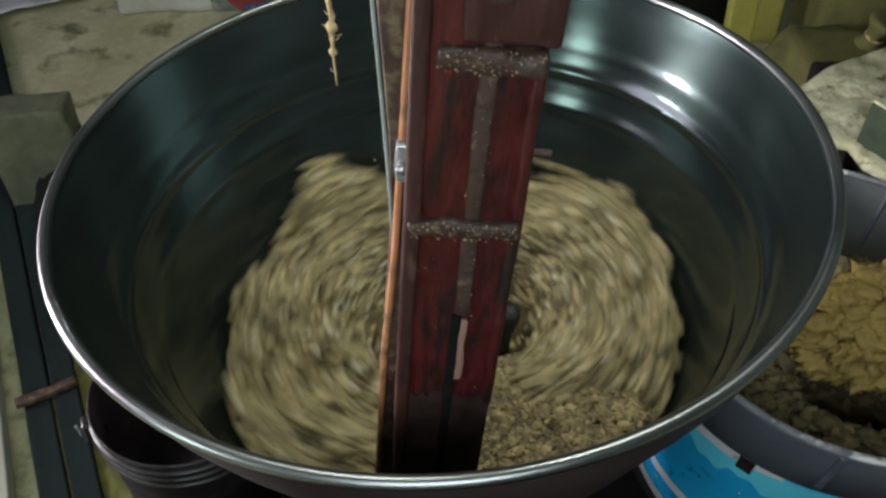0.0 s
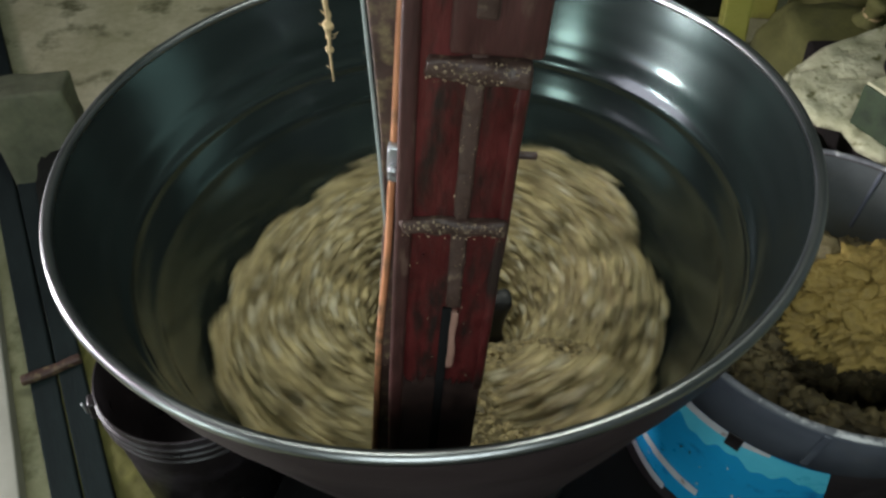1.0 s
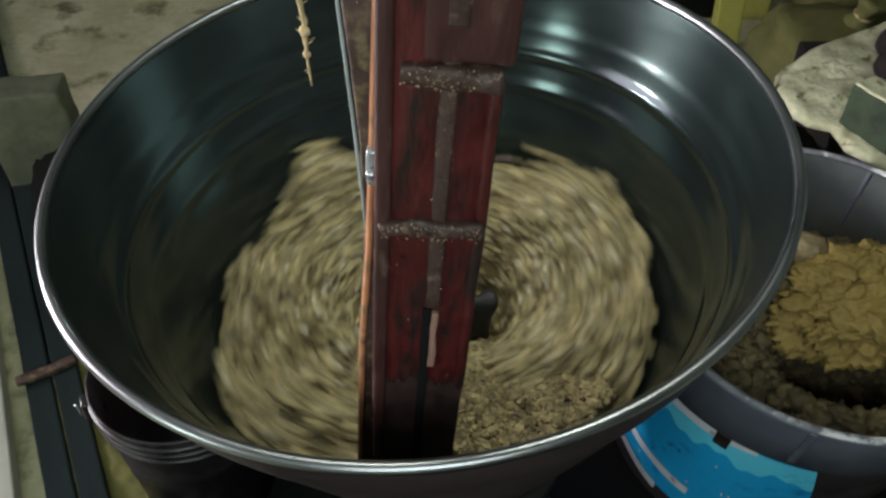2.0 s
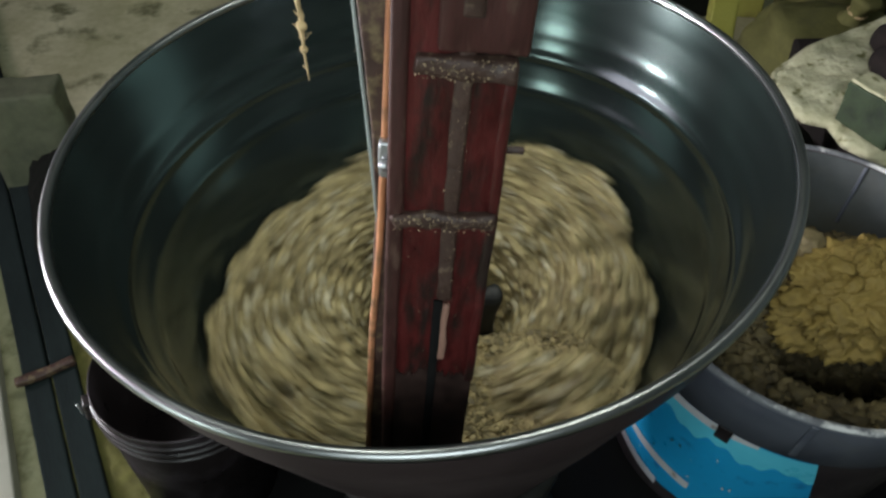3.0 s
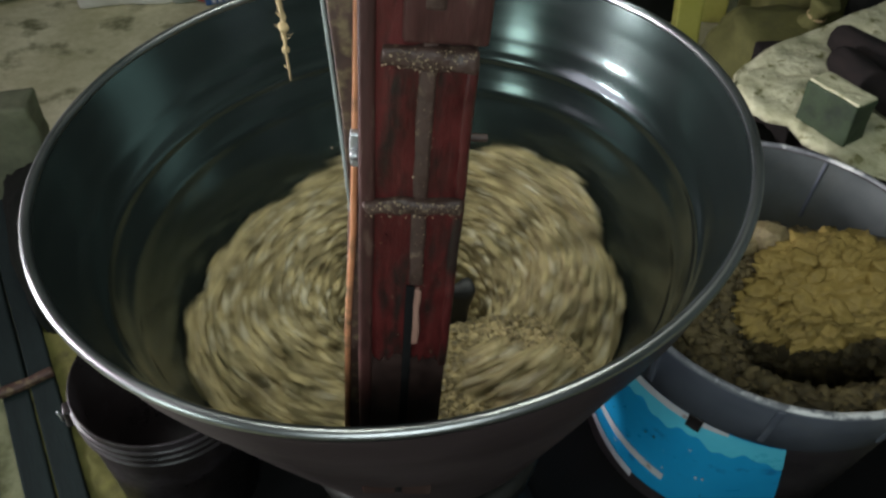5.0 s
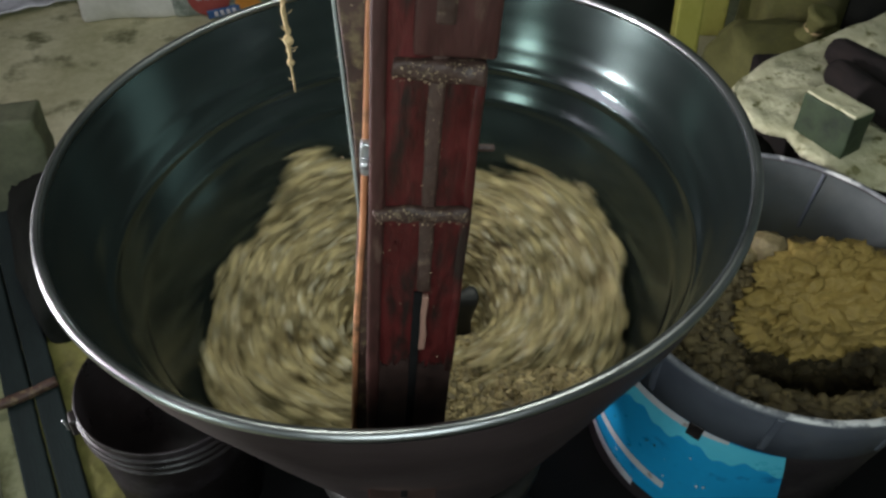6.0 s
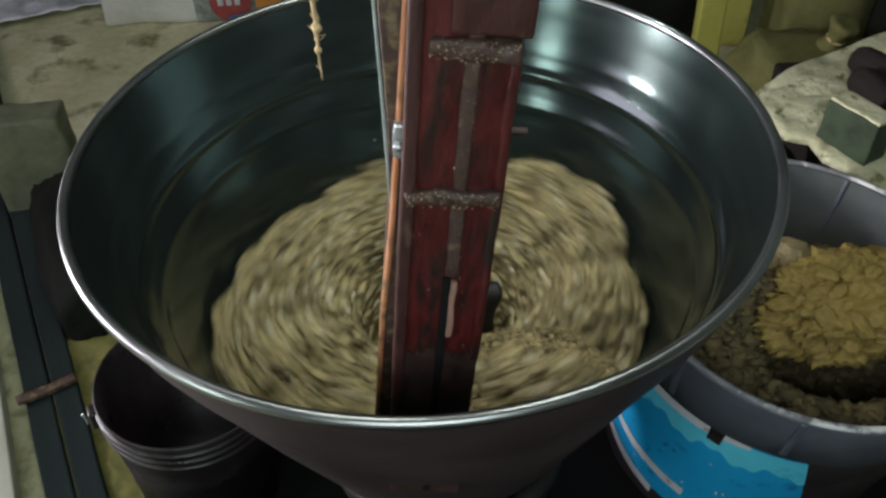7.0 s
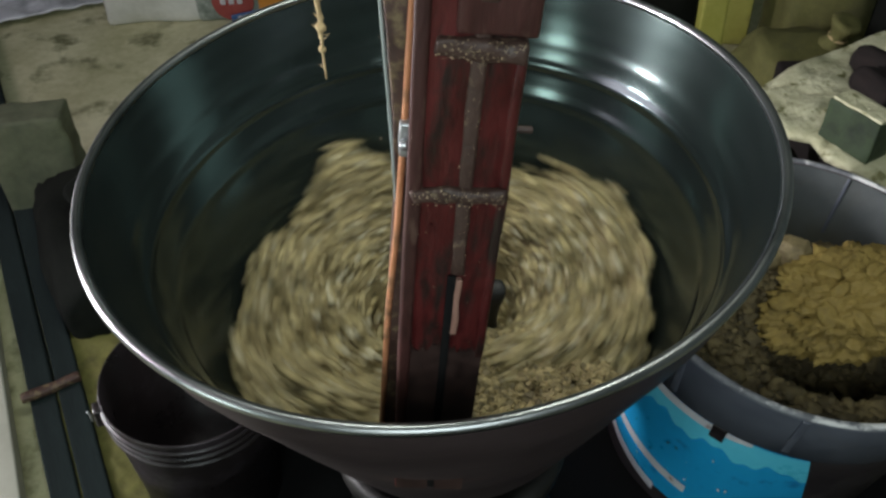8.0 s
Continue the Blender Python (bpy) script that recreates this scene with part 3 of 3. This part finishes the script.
    seam.matrix_local = Matrix.Rotation(radians(58), 4, "Z") @ Matrix.Translation((rad(H) - 0.006, 0, H - 0.004)) @ Matrix.Rotation(radians(-90), 4, "Z") @ Matrix.Rotation(-math.atan(0.05 / H), 4, "X")

    def label_piece(name, a0, a1, top, bottom, material, lift, label="", n=70):
        bm = bmesh.new()
        rows = 10 if a1 == A1 else 2
        grid = []
        for i in range(n + 1):
            a = a0 + (a1 - a0) * i / n
            hi, lo = top(a), bottom(a)
            column = []
            for k in range(rows):
                z = hi + (lo - hi) * k / (rows - 1)
                # the label's free end runs plumb although the tub tapers
                q = radians(a + (26 * (G - 0.106 - z) / G * i / n if a1 == A1 else 0))
                r = rad(z) + lift
                column.append(bm.verts.new((r * math.cos(q), r * math.sin(q), z)))
            grid.append(column)
        for p, q in zip(grid, grid[1:]):
            for k in range(rows - 1):
                bm.faces.new((p[k], q[k], q[k + 1], p[k + 1]))
        return part(name, bm, material, t, label)

    A0, A1 = -190, -99
    G = H - 0.012
    wav = lambda a: G - 0.168 + 0.010 * math.sin(a * 0.33) + 0.006 * math.sin(a * 0.9 + 1)
    label_piece("blue_label", A0, A1, lambda a: G - 0.106, lambda a: 0.045, BLUE, 0.0015, "blue printed label")
    label_piece("light_blue_wave", A0, A1, lambda a: G - 0.108, wav, CYAN, 0.003, "light blue wavy stripe")
    label_piece("white_stripe", A0, A1 - 17, lambda a: G - 0.1035, lambda a: G - 0.124 + 0.016 * max(0, (a + 130) / 20), WHITEP, 0.0045, "white upper stripe")
    label_piece("white_stripe", A0, -128, lambda a: G - 0.302 - 0.0007 * (a + 172), lambda a: G - 0.326 - 0.0007 * (a + 172), WHITEP, 0.003, "scratched white stripe")
    label_piece("white_stripe", A0, -140, lambda a: G - 0.372 - 0.0009 * (a + 172), lambda a: G - 0.398 - 0.0009 * (a + 172), WHITEP, 0.003, "white lower stripe")
    label_piece("dark_stripe", A0, A1, lambda a: G - 0.400 - 0.0003 * (a + 172), lambda a: G - 0.45, DARKP, 0.003)
    rnd = random.Random(3)
    for k in range(16):
        a, z, s = rnd.uniform(-172, -105), rnd.uniform(G - 0.36, G - 0.19), rnd.uniform(0.002, 0.006)
        label_piece("scuff", a, a + s * 200, lambda q, z=z, s=s: z + s * (0.6 + 0.4 * math.sin(q * 5)), lambda q, z=z, s=s: z - s * (0.5 + 0.5 * math.cos(q * 3)), WHITEP if k % 3 else DARKP, 0.0045, "", 8)
    sq = part("square_tab", worn_box(-0.012, 0.012, -0.002, 0.004, -0.016, 0.016, 0.0015, 2, 0.0006, 50), BLACKP, t, "black square tab")
    sq.matrix_local = Matrix.Rotation(radians(-126.5), 4, "Z") @ Matrix.Translation((rad(G - 0.115) + 0.0075, 0, G - 0.113)) @ Matrix.Rotation(radians(90), 4, "Z")
    return t


build_tub()


def tub_level(x, y):
    """Height of the crumbs: a slope with a scooped hollow at the front."""
    p = Vector((x, y, 0))
    h = 0.402 + 0.016 * noise.noise(p * 9) + 0.008 * noise.noise(p * 24)
    h += 0.03 * math.exp(-(((x - 0.06) / 0.15) ** 2 + ((y - 0.03) / 0.09) ** 2)) - 0.62 * max(0.0, y - 0.10)
    h -= 0.22 * math.exp(-(((x - 0.06) / 0.125) ** 4 + ((y + 0.11) / 0.058) ** 2))
    h += 0.02 * math.exp(-(((x + 0.13) / 0.10) ** 2 + ((y - 0.02) / 0.1) ** 2))
    return h


def build_tub_contents():
    rnd = random.Random(11)
    bm = bmesh.new()
    nr, na = 26, 72
    rings = [[bm.verts.new((0.281 * max(0.01, i / nr) * math.cos(2 * math.pi * j / na), 0.281 * max(0.01, i / nr) * math.sin(2 * math.pi * j / na), 0)) for j in range(na)] for i in range(nr + 1)]
    for p, q in zip(rings, rings[1:]):
        for j in range(na):
            bm.faces.new((p[j], p[(j + 1) % na], q[(j + 1) % na], q[j]))
    for v in bm.verts:
        v.co.z = tub_level(v.co.x, v.co.y) - 0.004
    crumbs = thing("tub_crumbs", pose(TUB.x, TUB.y, 0.0), "coarse brown crumbs filling the grey tub", "crumbs", kind="stuff")
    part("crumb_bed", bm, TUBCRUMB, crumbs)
    spots = []
    for k in range(3800):
        a, r = rnd.uniform(0, 6.283), 0.275 * math.sqrt(rnd.random())
        x, y = r * math.cos(a), r * math.sin(a)
        s = rnd.choice((0.003, 0.004, 0.005, 0.006, 0.007, 0.009, 0.013)) * rnd.uniform(0.8, 1.2)
        spots.append(((x, y, tub_level(x, y) + s * 0.15), (s, s * rnd.uniform(0.8, 1.2), s * 0.8), rnd.uniform(0, 6), rnd.uniform(-0.5, 0.5)))
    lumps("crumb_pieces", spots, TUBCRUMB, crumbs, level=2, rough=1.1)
    # a cake of ochre mash lying on the crumbs
    cake = bmesh.new()
    bmesh.ops.create_icosphere(cake, subdivisions=6, radius=1)
    for v in cake.verts:
        n = v.co.copy()
        torn = 1 - abs(noise.noise(n * 4.5 + Vector((0, 3, 0)))) * 2
        k = 1 + 0.24 * noise.noise(n * 1.3 + Vector((2, 0, 0))) + 0.20 * noise.noise(n * 3.1) + 0.12 * torn * abs(torn) + 0.12 * noise.noise(Vector((n.x * 5, n.y * 14, n.z * 14))) + 0.09 * noise.noise(n * 22) + 0.05 * noise.noise(n * 48)
        v.co = Vector((n.x * 0.150 * k, n.y * 0.092 * k, n.z * 0.052 * k))
    ob = tagged(part("mash_cake", cake, OCHRE), "rough ochre cake of mash lying on the crumbs", "mash")
    ob.matrix_world = pose(TUB.x + 0.085, TUB.y - 0.020, 0.425, 12, -4, 14)
    for k in range(16):  # torn clods that stick to the cake
        a = rnd.uniform(0, 2 * math.pi)
        e = rnd.uniform(0.25, 0.92)
        s = rnd.uniform(0.010, 0.024)
        bm = bmesh.new()
        bmesh.ops.create_icosphere(bm, subdivisions=3, radius=1)
        for v in bm.verts:
            q = v.co * (1 + 0.45 * noise.noise(v.co * 1.5 + Vector((k, 0, 0))) + 0.25 * noise.noise(v.co * 4 + Vector((0, k, 0))))
            v.co = Vector((q.x * s * 1.5, q.y * s, q.z * s * 0.55))
        clod = part("clod", bm, OCHRE, ob)
        clod.matrix_local = pose(0.150 * e * math.cos(a), 0.092 * e * math.sin(a), 0.050 * math.sqrt(1 - e * e) + 0.002, rnd.uniform(-20, 20), rnd.uniform(-20, 20), rnd.uniform(0, 180))
    for x, y, z, s in ((0.010, 0.085, 0.448, 0.034), (-0.030, 0.080, 0.436, 0.020), (-0.062, 0.07, 0.425, 0.02)):
        bm = bmesh.new()
        bmesh.ops.create_icosphere(bm, subdivisions=4, radius=s)
        for v in bm.verts:
            v.co *= 1 + 0.35 * noise.noise(v.co * 25 + Vector((x * 90, 0, 0))) + 0.12 * noise.noise(v.co * 80)
            v.co.z = max(-s * 0.6, min(v.co.z, s * 0.75))
        tagged(part("mash_lump", bm, CRUMB), "rounded brown lump resting on the crumbs", "lump", "loose lumps in the tub").matrix_world = pose(TUB.x + x, TUB.y + y, z)


build_tub_contents()


# ---- raised slab with a block and burnt logs ----
def build_slab():
    slab = thing("concrete_slab", pose(0, 0, 0), "rough pitted pale concrete slab on a shade-black block", "slab")
    out = [(0.725, 1.60), (0.70, 1.54), (0.715, 1.45), (0.737, 1.415), (0.775, 1.390), (0.79, 1.335), (0.835, 1.290), (0.875, 1.245), (0.95, 1.18), (1.10, 1.10), (1.75, 1.15), (1.85, 1.6), (1.75, 2.15), (1.35, 2.02), (1.12, 1.86), (0.95, 1.77), (0.82, 1.69)]
    bm = bmesh.new()
    cx, cy = 1.2, 1.5
    rows = []
    ring = []
    for i, p in enumerate(out):
        q = out[(i + 1) % len(out)]
        for s in range(6):
            ring.append((p[0] + (q[0] - p[0]) * s / 6, p[1] + (q[1] - p[1]) * s / 6))
    for f in [i / 30 for i in range(1, 31)]:
        row = []
        for x, y in ring:
            px, py = cx + (x - cx) * f, cy + (y - cy) * f
            v = Vector((px, py, 0))
            ed = 0.012 * noise.noise(v * 12) * (f > 0.9)
            pit = -0.020 * max(0, noise.noise(v * 22) - 0.2) * 2
            row.append(bm.verts.new((px + ed, py + ed, 0.45 + 0.010 * noise.noise(v * 5) + 0.004 * noise.noise(v * 17) + pit - (0.012 if f > 0.99 else 0))))
        rows.append(row)
    n = len(ring)
    for z, g in ((0.438, 0.995), (0.424, 0.93), (0.412, 0.78), (0.365, 0.5)):
        rows.append([bm.verts.new((cx + (x - cx) * g + 0.01 * noise.noise(Vector((x * 15, y * 15, z * 20))), cy + (y - cy) * g, z)) for x, y in ring])
    mid = bm.verts.new((cx, cy, 0.45))
    for j in range(n):
        bm.faces.new((mid, rows[0][j], rows[0][(j + 1) % n]))
    for p, q in zip(rows, rows[1:]):
        for j in range(n):
            bm.faces.new((p[j], p[(j + 1) % n], q[(j + 1) % n], q[j]))
    part("slab_top", bm, SLABM, slab)
    # Near-black colour stands in for the shade below the slab edge.
    part("support_block", worn_box(0.86, 1.65, 1.28, 1.85, -0.02, 0.372, 0.01, 6, 0.006, 9), CHARSHADE, slab, "supporting masonry coloured black as the shade under the slab")
    bk = tagged(part("green_brick", worn_box(-0.060, 0.060, -0.055, 0.005, -0.045, 0.046, 0.003, 8, 0.002, 40), GREENB), "dark green brick with a pale top on the concrete slab", "brick")
    bk.matrix_world = pose(0.870, 1.380, 0.494, 0, 0, -60)
    # Thin top layer in the slab's material.
    part("pale_top", worn_box(-0.058, 0.058, -0.050, 0.004, 0.044, 0.051, 0.002, 6, 0.002, 40), SLABM, bk, "pale top in the slab's colour")
    for x, y, z, rz, ln in ((0.960, 1.475, 0.488, 18, 0.105), (1.015, 1.570, 0.488, 32, 0.11)):
        bm = lathe([(0.0001, -ln), (0.026, -ln + 0.002), (0.033, -ln + 0.02), (0.036, 0), (0.033, ln - 0.02), (0.024, ln), (0.0001, ln)], 28, wobble=lambda a, z: 0.004 * noise.noise(Vector((math.cos(a) * 2, math.sin(a) * 2, z * 12))))
        tagged(part("charred_log", bm, CHARSHADE), "short charred dark log lying on the slab", "log", "charred logs").matrix_world = pose(x, y, z, 90, 0, rz)
    # near-black shape added to fill the dark gap behind the tub
    sack_thing("sack", pose(0.70, 1.50, 0.12), 0.20, 0.14, 0.16, 5, SACKSHADE, "near-black slumped shape filling the dark gap behind the tub")


def sack_thing(name, m, sx, sy, sz, seed, material, label, group=""):
    ob = thing(name, m, label, "sack", group)
    part("sack_body", sack_bm(sx, sy, sz, seed), material, ob)
    neck = lathe([(0.05, -0.02), (0.028, 0.02), (0.024, 0.035), (0.036, 0.06), (0.046, 0.080), (0.035, 0.088), (0.0001, 0.078)], 24, wobble=lambda a, z: 0.008 * noise.noise(Vector((math.cos(a) * 3, math.sin(a) * 3, z * 20 + seed))))
    part("tied_neck", neck, material, ob).matrix_local = pose(sx * 0.25, 0, sz * 0.92, 12, 10, 0)
    part("string", lathe([(0.026, 0.024), (0.030, 0.028), (0.026, 0.032)], 16), ROPEM, ob, "straw-coloured string").matrix_local = pose(sx * 0.25, 0, sz * 0.92, 12, 10, 0)
    return ob


def sack_bm(sx, sy, sz, seed):
    bm = bmesh.new()
    bmesh.ops.create_icosphere(bm, subdivisions=4, radius=1)
    for v in bm.verts:
        n = v.co.copy()
        k = 1 + 0.18 * noise.noise(n * 1.7 + Vector((seed, 0, 0))) + 0.07 * noise.noise(n * 5 + Vector((0, seed, 0)))
        f = lambda q: math.copysign(abs(q) ** 0.62, q)
        v.co = Vector((f(n.x) * sx * k, f(n.y) * sy * k, max(f(n.z) * sz * k, -sz * 0.72)))
    return bm


build_slab()


# ---- yellow boards and sacks behind ----
def build_back():
    for name, x, y, rz, w, h, m in (("yellow_board", 0.86, 2.36, 8, 0.085, 0.42, YELLOWW), ("yellow_board", 1.02, 2.62, -10, 0.10, 0.60, YELLOWW)):
        b = thing(name, pose(x, y, 0.0, -6, 0, rz), "worn yellow painted board standing on the floor", "board", "yellow boards")
        part("plank", worn_box(-w / 2, w / 2, -0.02, 0.02, 0.0, h, 0.004, 8, 0.002, 20), m, b)
    for x, y, sx, sy, sz, s, m in ((1.24, 2.48, 0.17, 0.14, 0.30, 1, SACKM), (1.08, 2.12, 0.20, 0.16, 0.16, 2, SACKM), (1.66, 2.45, 0.34, 0.2, 0.40, 3, SACKSHADE), (0.72, 2.75, 0.26, 0.16, 0.22, 8, SACKSHADE)):
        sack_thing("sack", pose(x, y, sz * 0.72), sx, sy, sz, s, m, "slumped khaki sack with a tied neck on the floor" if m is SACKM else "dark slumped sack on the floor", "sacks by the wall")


build_back()


# ---- things on the floor beyond the bowl ----
def build_far_left():
    st = part("masonry_block", worn_box(-0.10, 0.10, -0.05, 0.05, 0.0, 0.31, 0.008, 10, 0.006, 22), STUMPM)
    tagged(st, "grey-green stained masonry block standing on the floor", "block").matrix_world = pose(-1.040, 1.735, 0, 0, 0, 10)
    bag = thing("white_bag", pose(-1.02, 2.86, 0.0, 0, 0, 9), "crumpled white woven bag standing on the floor", "bag")
    bm = box(-0.20, 0.20, -0.07, 0.07, 0, 0.36, 0.02)
    bmesh.ops.subdivide_edges(bm, edges=bm.edges, cuts=7, use_grid_fill=True)
    for v in bm.verts:
        v.co += Vector((noise.noise(v.co * 6), noise.noise(v.co * 7 + Vector((4, 0, 0))) * 1.6, 0)) * 0.016
    part("bag_body", bm, BAGW, bag)
    pk = thing("packet", pose(-0.72, 2.86, 0.0, 0, 0, 6), "clear plastic packet with red, blue and orange print", "packet")
    bm = box(-0.17, 0.17, -0.05, 0.05, 0, 0.30, 0.02)
    bmesh.ops.subdivide_edges(bm, edges=bm.edges, cuts=6, use_grid_fill=True)
    for v in bm.verts:
        v.co += Vector((noise.noise(v.co * 9), noise.noise(v.co * 9 + Vector((4, 0, 0))), 0)) * 0.012
    part("packet_body", bm, PACK, pk)
    part("red_roundel", lathe([(0.0001, 0.004), (0.07, 0.003), (0.075, 0.0)], 32), PRINTR, pk, "red printed roundel").matrix_local = pose(-0.03, -0.060, 0.085, 90, 0, 0)
    part("blue_panel", worn_box(-0.06, 0.06, -0.072, -0.066, 0.012, 0.045, 0.003, 3, 0.002, 20), PRINTB, pk, "navy printed panel").matrix_local = pose(0.02, 0, 0, 0, -8, 0)
    part("orange_panel", worn_box(0.06, 0.15, -0.070, -0.064, 0.03, 0.16, 0.004, 3, 0.002, 20), PRINTO, pk, "orange printed panel")
    for k in range(4):
        part("print_bar", box(-0.035 + 0.022 * k, -0.021 + 0.022 * k, -0.076, -0.072, 0.018, 0.038, 0.002), WHITEP, pk).matrix_local = pose(0.02, 0, 0, 0, -8, 0)
    for k in range(3):
        part("print_bar", box(-0.075 + 0.03 * k, -0.055 + 0.03 * k, -0.068, -0.063, 0.075, 0.105, 0.002), WHITEP, pk)
    scrap = worn_box(-0.05, 0.05, -0.07, 0.07, 0.004, 0.05, 0.01, 5, 0.012, 12)
    tagged(part("paper_scrap", scrap, BAGW), "crumpled white paper scrap on the floor", "paper").matrix_world = pose(-0.905, 1.93, 0, 0, 0, 20)
    sh = bmesh.new()
    bmesh.ops.create_grid(sh, x_segments=50, y_segments=26, size=0.5)
    for v in sh.verts:
        v.co.y *= 0.42
        v.co.z = 0.035 + 0.025 * noise.noise(v.co * 5) + 0.014 * noise.noise(v.co * 14)
    bmesh.ops.solidify(sh, geom=list(sh.faces), thickness=0.006)
    tagged(part("plastic_sheet", sh, CLOTHW), "crumpled bluish white plastic sheet on the floor", "sheet").matrix_world = pose(-1.62, 2.97, 0.0, 0, 0, 28)


build_far_left()
# Sack-shaped lump added as the shadow on the floor beside the bowl.
sack_thing('sack', pose(-0.865, 1.49, 0.075, 0, 0, 26), 0.105, 0.26, 0.105, 12, SACKSHADE, 'near-black lump standing for the shadow between planks and bowl')


def build_planks():
    """Dark planks and a cream board lying side by side, slanting away from the bucket."""
    D = radians(28)
    rnd = random.Random(5)
    base = Matrix.Translation((-0.815, 1.19, 0.012)) @ Matrix.Rotation(D, 4, "Z")
    for off, w, h in ((-0.026, 0.050, 0.035), (-0.082, 0.052, 0.030)):
        ob = part("plank", worn_box(-w / 2, w / 2, -0.75, 1.9, 0.0, h, 0.004, 16, 0.0015, 9), PLANKM)
        ob.matrix_world = base @ Matrix.Translation((off, 0, 0))
        tagged(ob, "dark teal weathered plank lying on the floor", "plank", "dark planks")
    ob = part("cream_board", worn_box(-0.30, 0.0, -0.8, 0.9, 0.0, 0.045, 0.004, 10, 0.001, 9), CREAM)
    ob.matrix_world = base @ pose(-0.150, -0.2, 0, 0, 0, -1.5)
    tagged(ob, "smooth cream painted board lying on the floor", "board")
    st = part("crossbar", worn_box(-0.09, 0.03, -0.010, 0.010, 0.036, 0.052, 0.004, 8, 0.003, 25), DARKWOOD)
    st.matrix_world = base @ pose(-0.03, -0.10, 0, 0, 0, 4)
    tagged(st, "weathered brown wooden stick lying across the planks", "stick")
    ms = bmesh.new()
    bmesh.ops.create_grid(ms, x_segments=50, y_segments=60, size=1)
    for v in ms.verts:
        v.co.x, v.co.y = v.co.x * 0.14, v.co.y * 0.30
        e = max(abs(v.co.x) / 0.14, abs(v.co.y) / 0.30)
        v.co.z = 0.03 + 0.008 * noise.noise(v.co * 14) + 0.004 * noise.noise(v.co * 40) - (0.05 if e > 0.97 else 0)
        v.co.x += 0.015 * noise.noise(v.co * 9)
    tagged(part("moss_patch", ms, MOSS), "low yellow-green mossy cement patch beside the bucket", "moss", kind="stuff").matrix_world = pose(-0.655, 1.03, 0.0, 0, 0, 22)


build_planks()


def build_floor_sheet():
    # Sheet added only to blacken the floor and stop bounce onto the bowl.
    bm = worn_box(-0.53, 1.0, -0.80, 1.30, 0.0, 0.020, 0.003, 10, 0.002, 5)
    tagged(part("dark_floor_sheet", bm, MATTBLACK), "added black sheet that darkens the floor under the mixing machine", "mat")


build_floor_sheet()


# ---- everything that moves ----
def motions():
    # the bowl runs slightly untrue: lean in x, lean in y, lift
    wobble = ((0, -0.002, 0.0, 0), (0.5, 0.004, -0.016, 0.002), (1, 0.008, 0.026, 0.001), (1.5, -0.011, 0.002, 0.002), (2, -0.008, -0.012, -0.001), (2.6, 0.0, 0.012, 0), (3.1, 0.004, 0.0, 0),
              (3.5, 0.013, -0.018, -0.001), (4, 0.003, 0.030, 0.003), (4.5, 0.004, 0.0, -0.002), (5.1, 0.0, 0.01, 0), (5.6, 0.0, 0.0, 0.002), (6, 0.001, 0.006, 0.003), (6.5, -0.001, -0.031, -0.002),
              (7, 0.023, 0.008, 0), (7.5, 0.006, -0.002, -0.001), (8, -0.009, -0.023, -0.003))
    cols = list(zip(*wobble))
    steps = [i * 0.1 for i in range(81)]

    def untrue(t, share):
        return bowl_pose(*[share * float(np.interp(t, cols[0], c)) for c in cols[1:]])

    walk(bowl, [(t, untrue(t, 1.0) @ pose(0, 0, 0, 0, 0, SPIN * t)) for t in steps])
    walk(mash, [(t, untrue(t, 0.5) @ pose(0, 0, 0, 0, 0, MASH_START + SPIN * t)) for t in steps])
    pivot = Vector((0.02, 0.45, 0.0))
    walk(heap, [(t, Matrix.Translation(pivot) @ pose(0, 0, 0.004 * math.sin(5.3 * t), 0, 0, 2.5 * math.sin(4.1 * t)) @ Matrix.Translation(-pivot)) for t in steps])
    walk(rope, [(t, pose(x - 0.003, 0.63, 1.058, 0, r, 0)) for t, x, r in ((0, -0.076, 0.5), (1, -0.075, 0.5), (2, -0.08, 0.2), (3.5, -0.090, -0.4), (4.5, -0.080, 0.2), (6.5, -0.087, -0.2), (7, -0.088, -0.3), (8, -0.089, -0.3))])


motions()
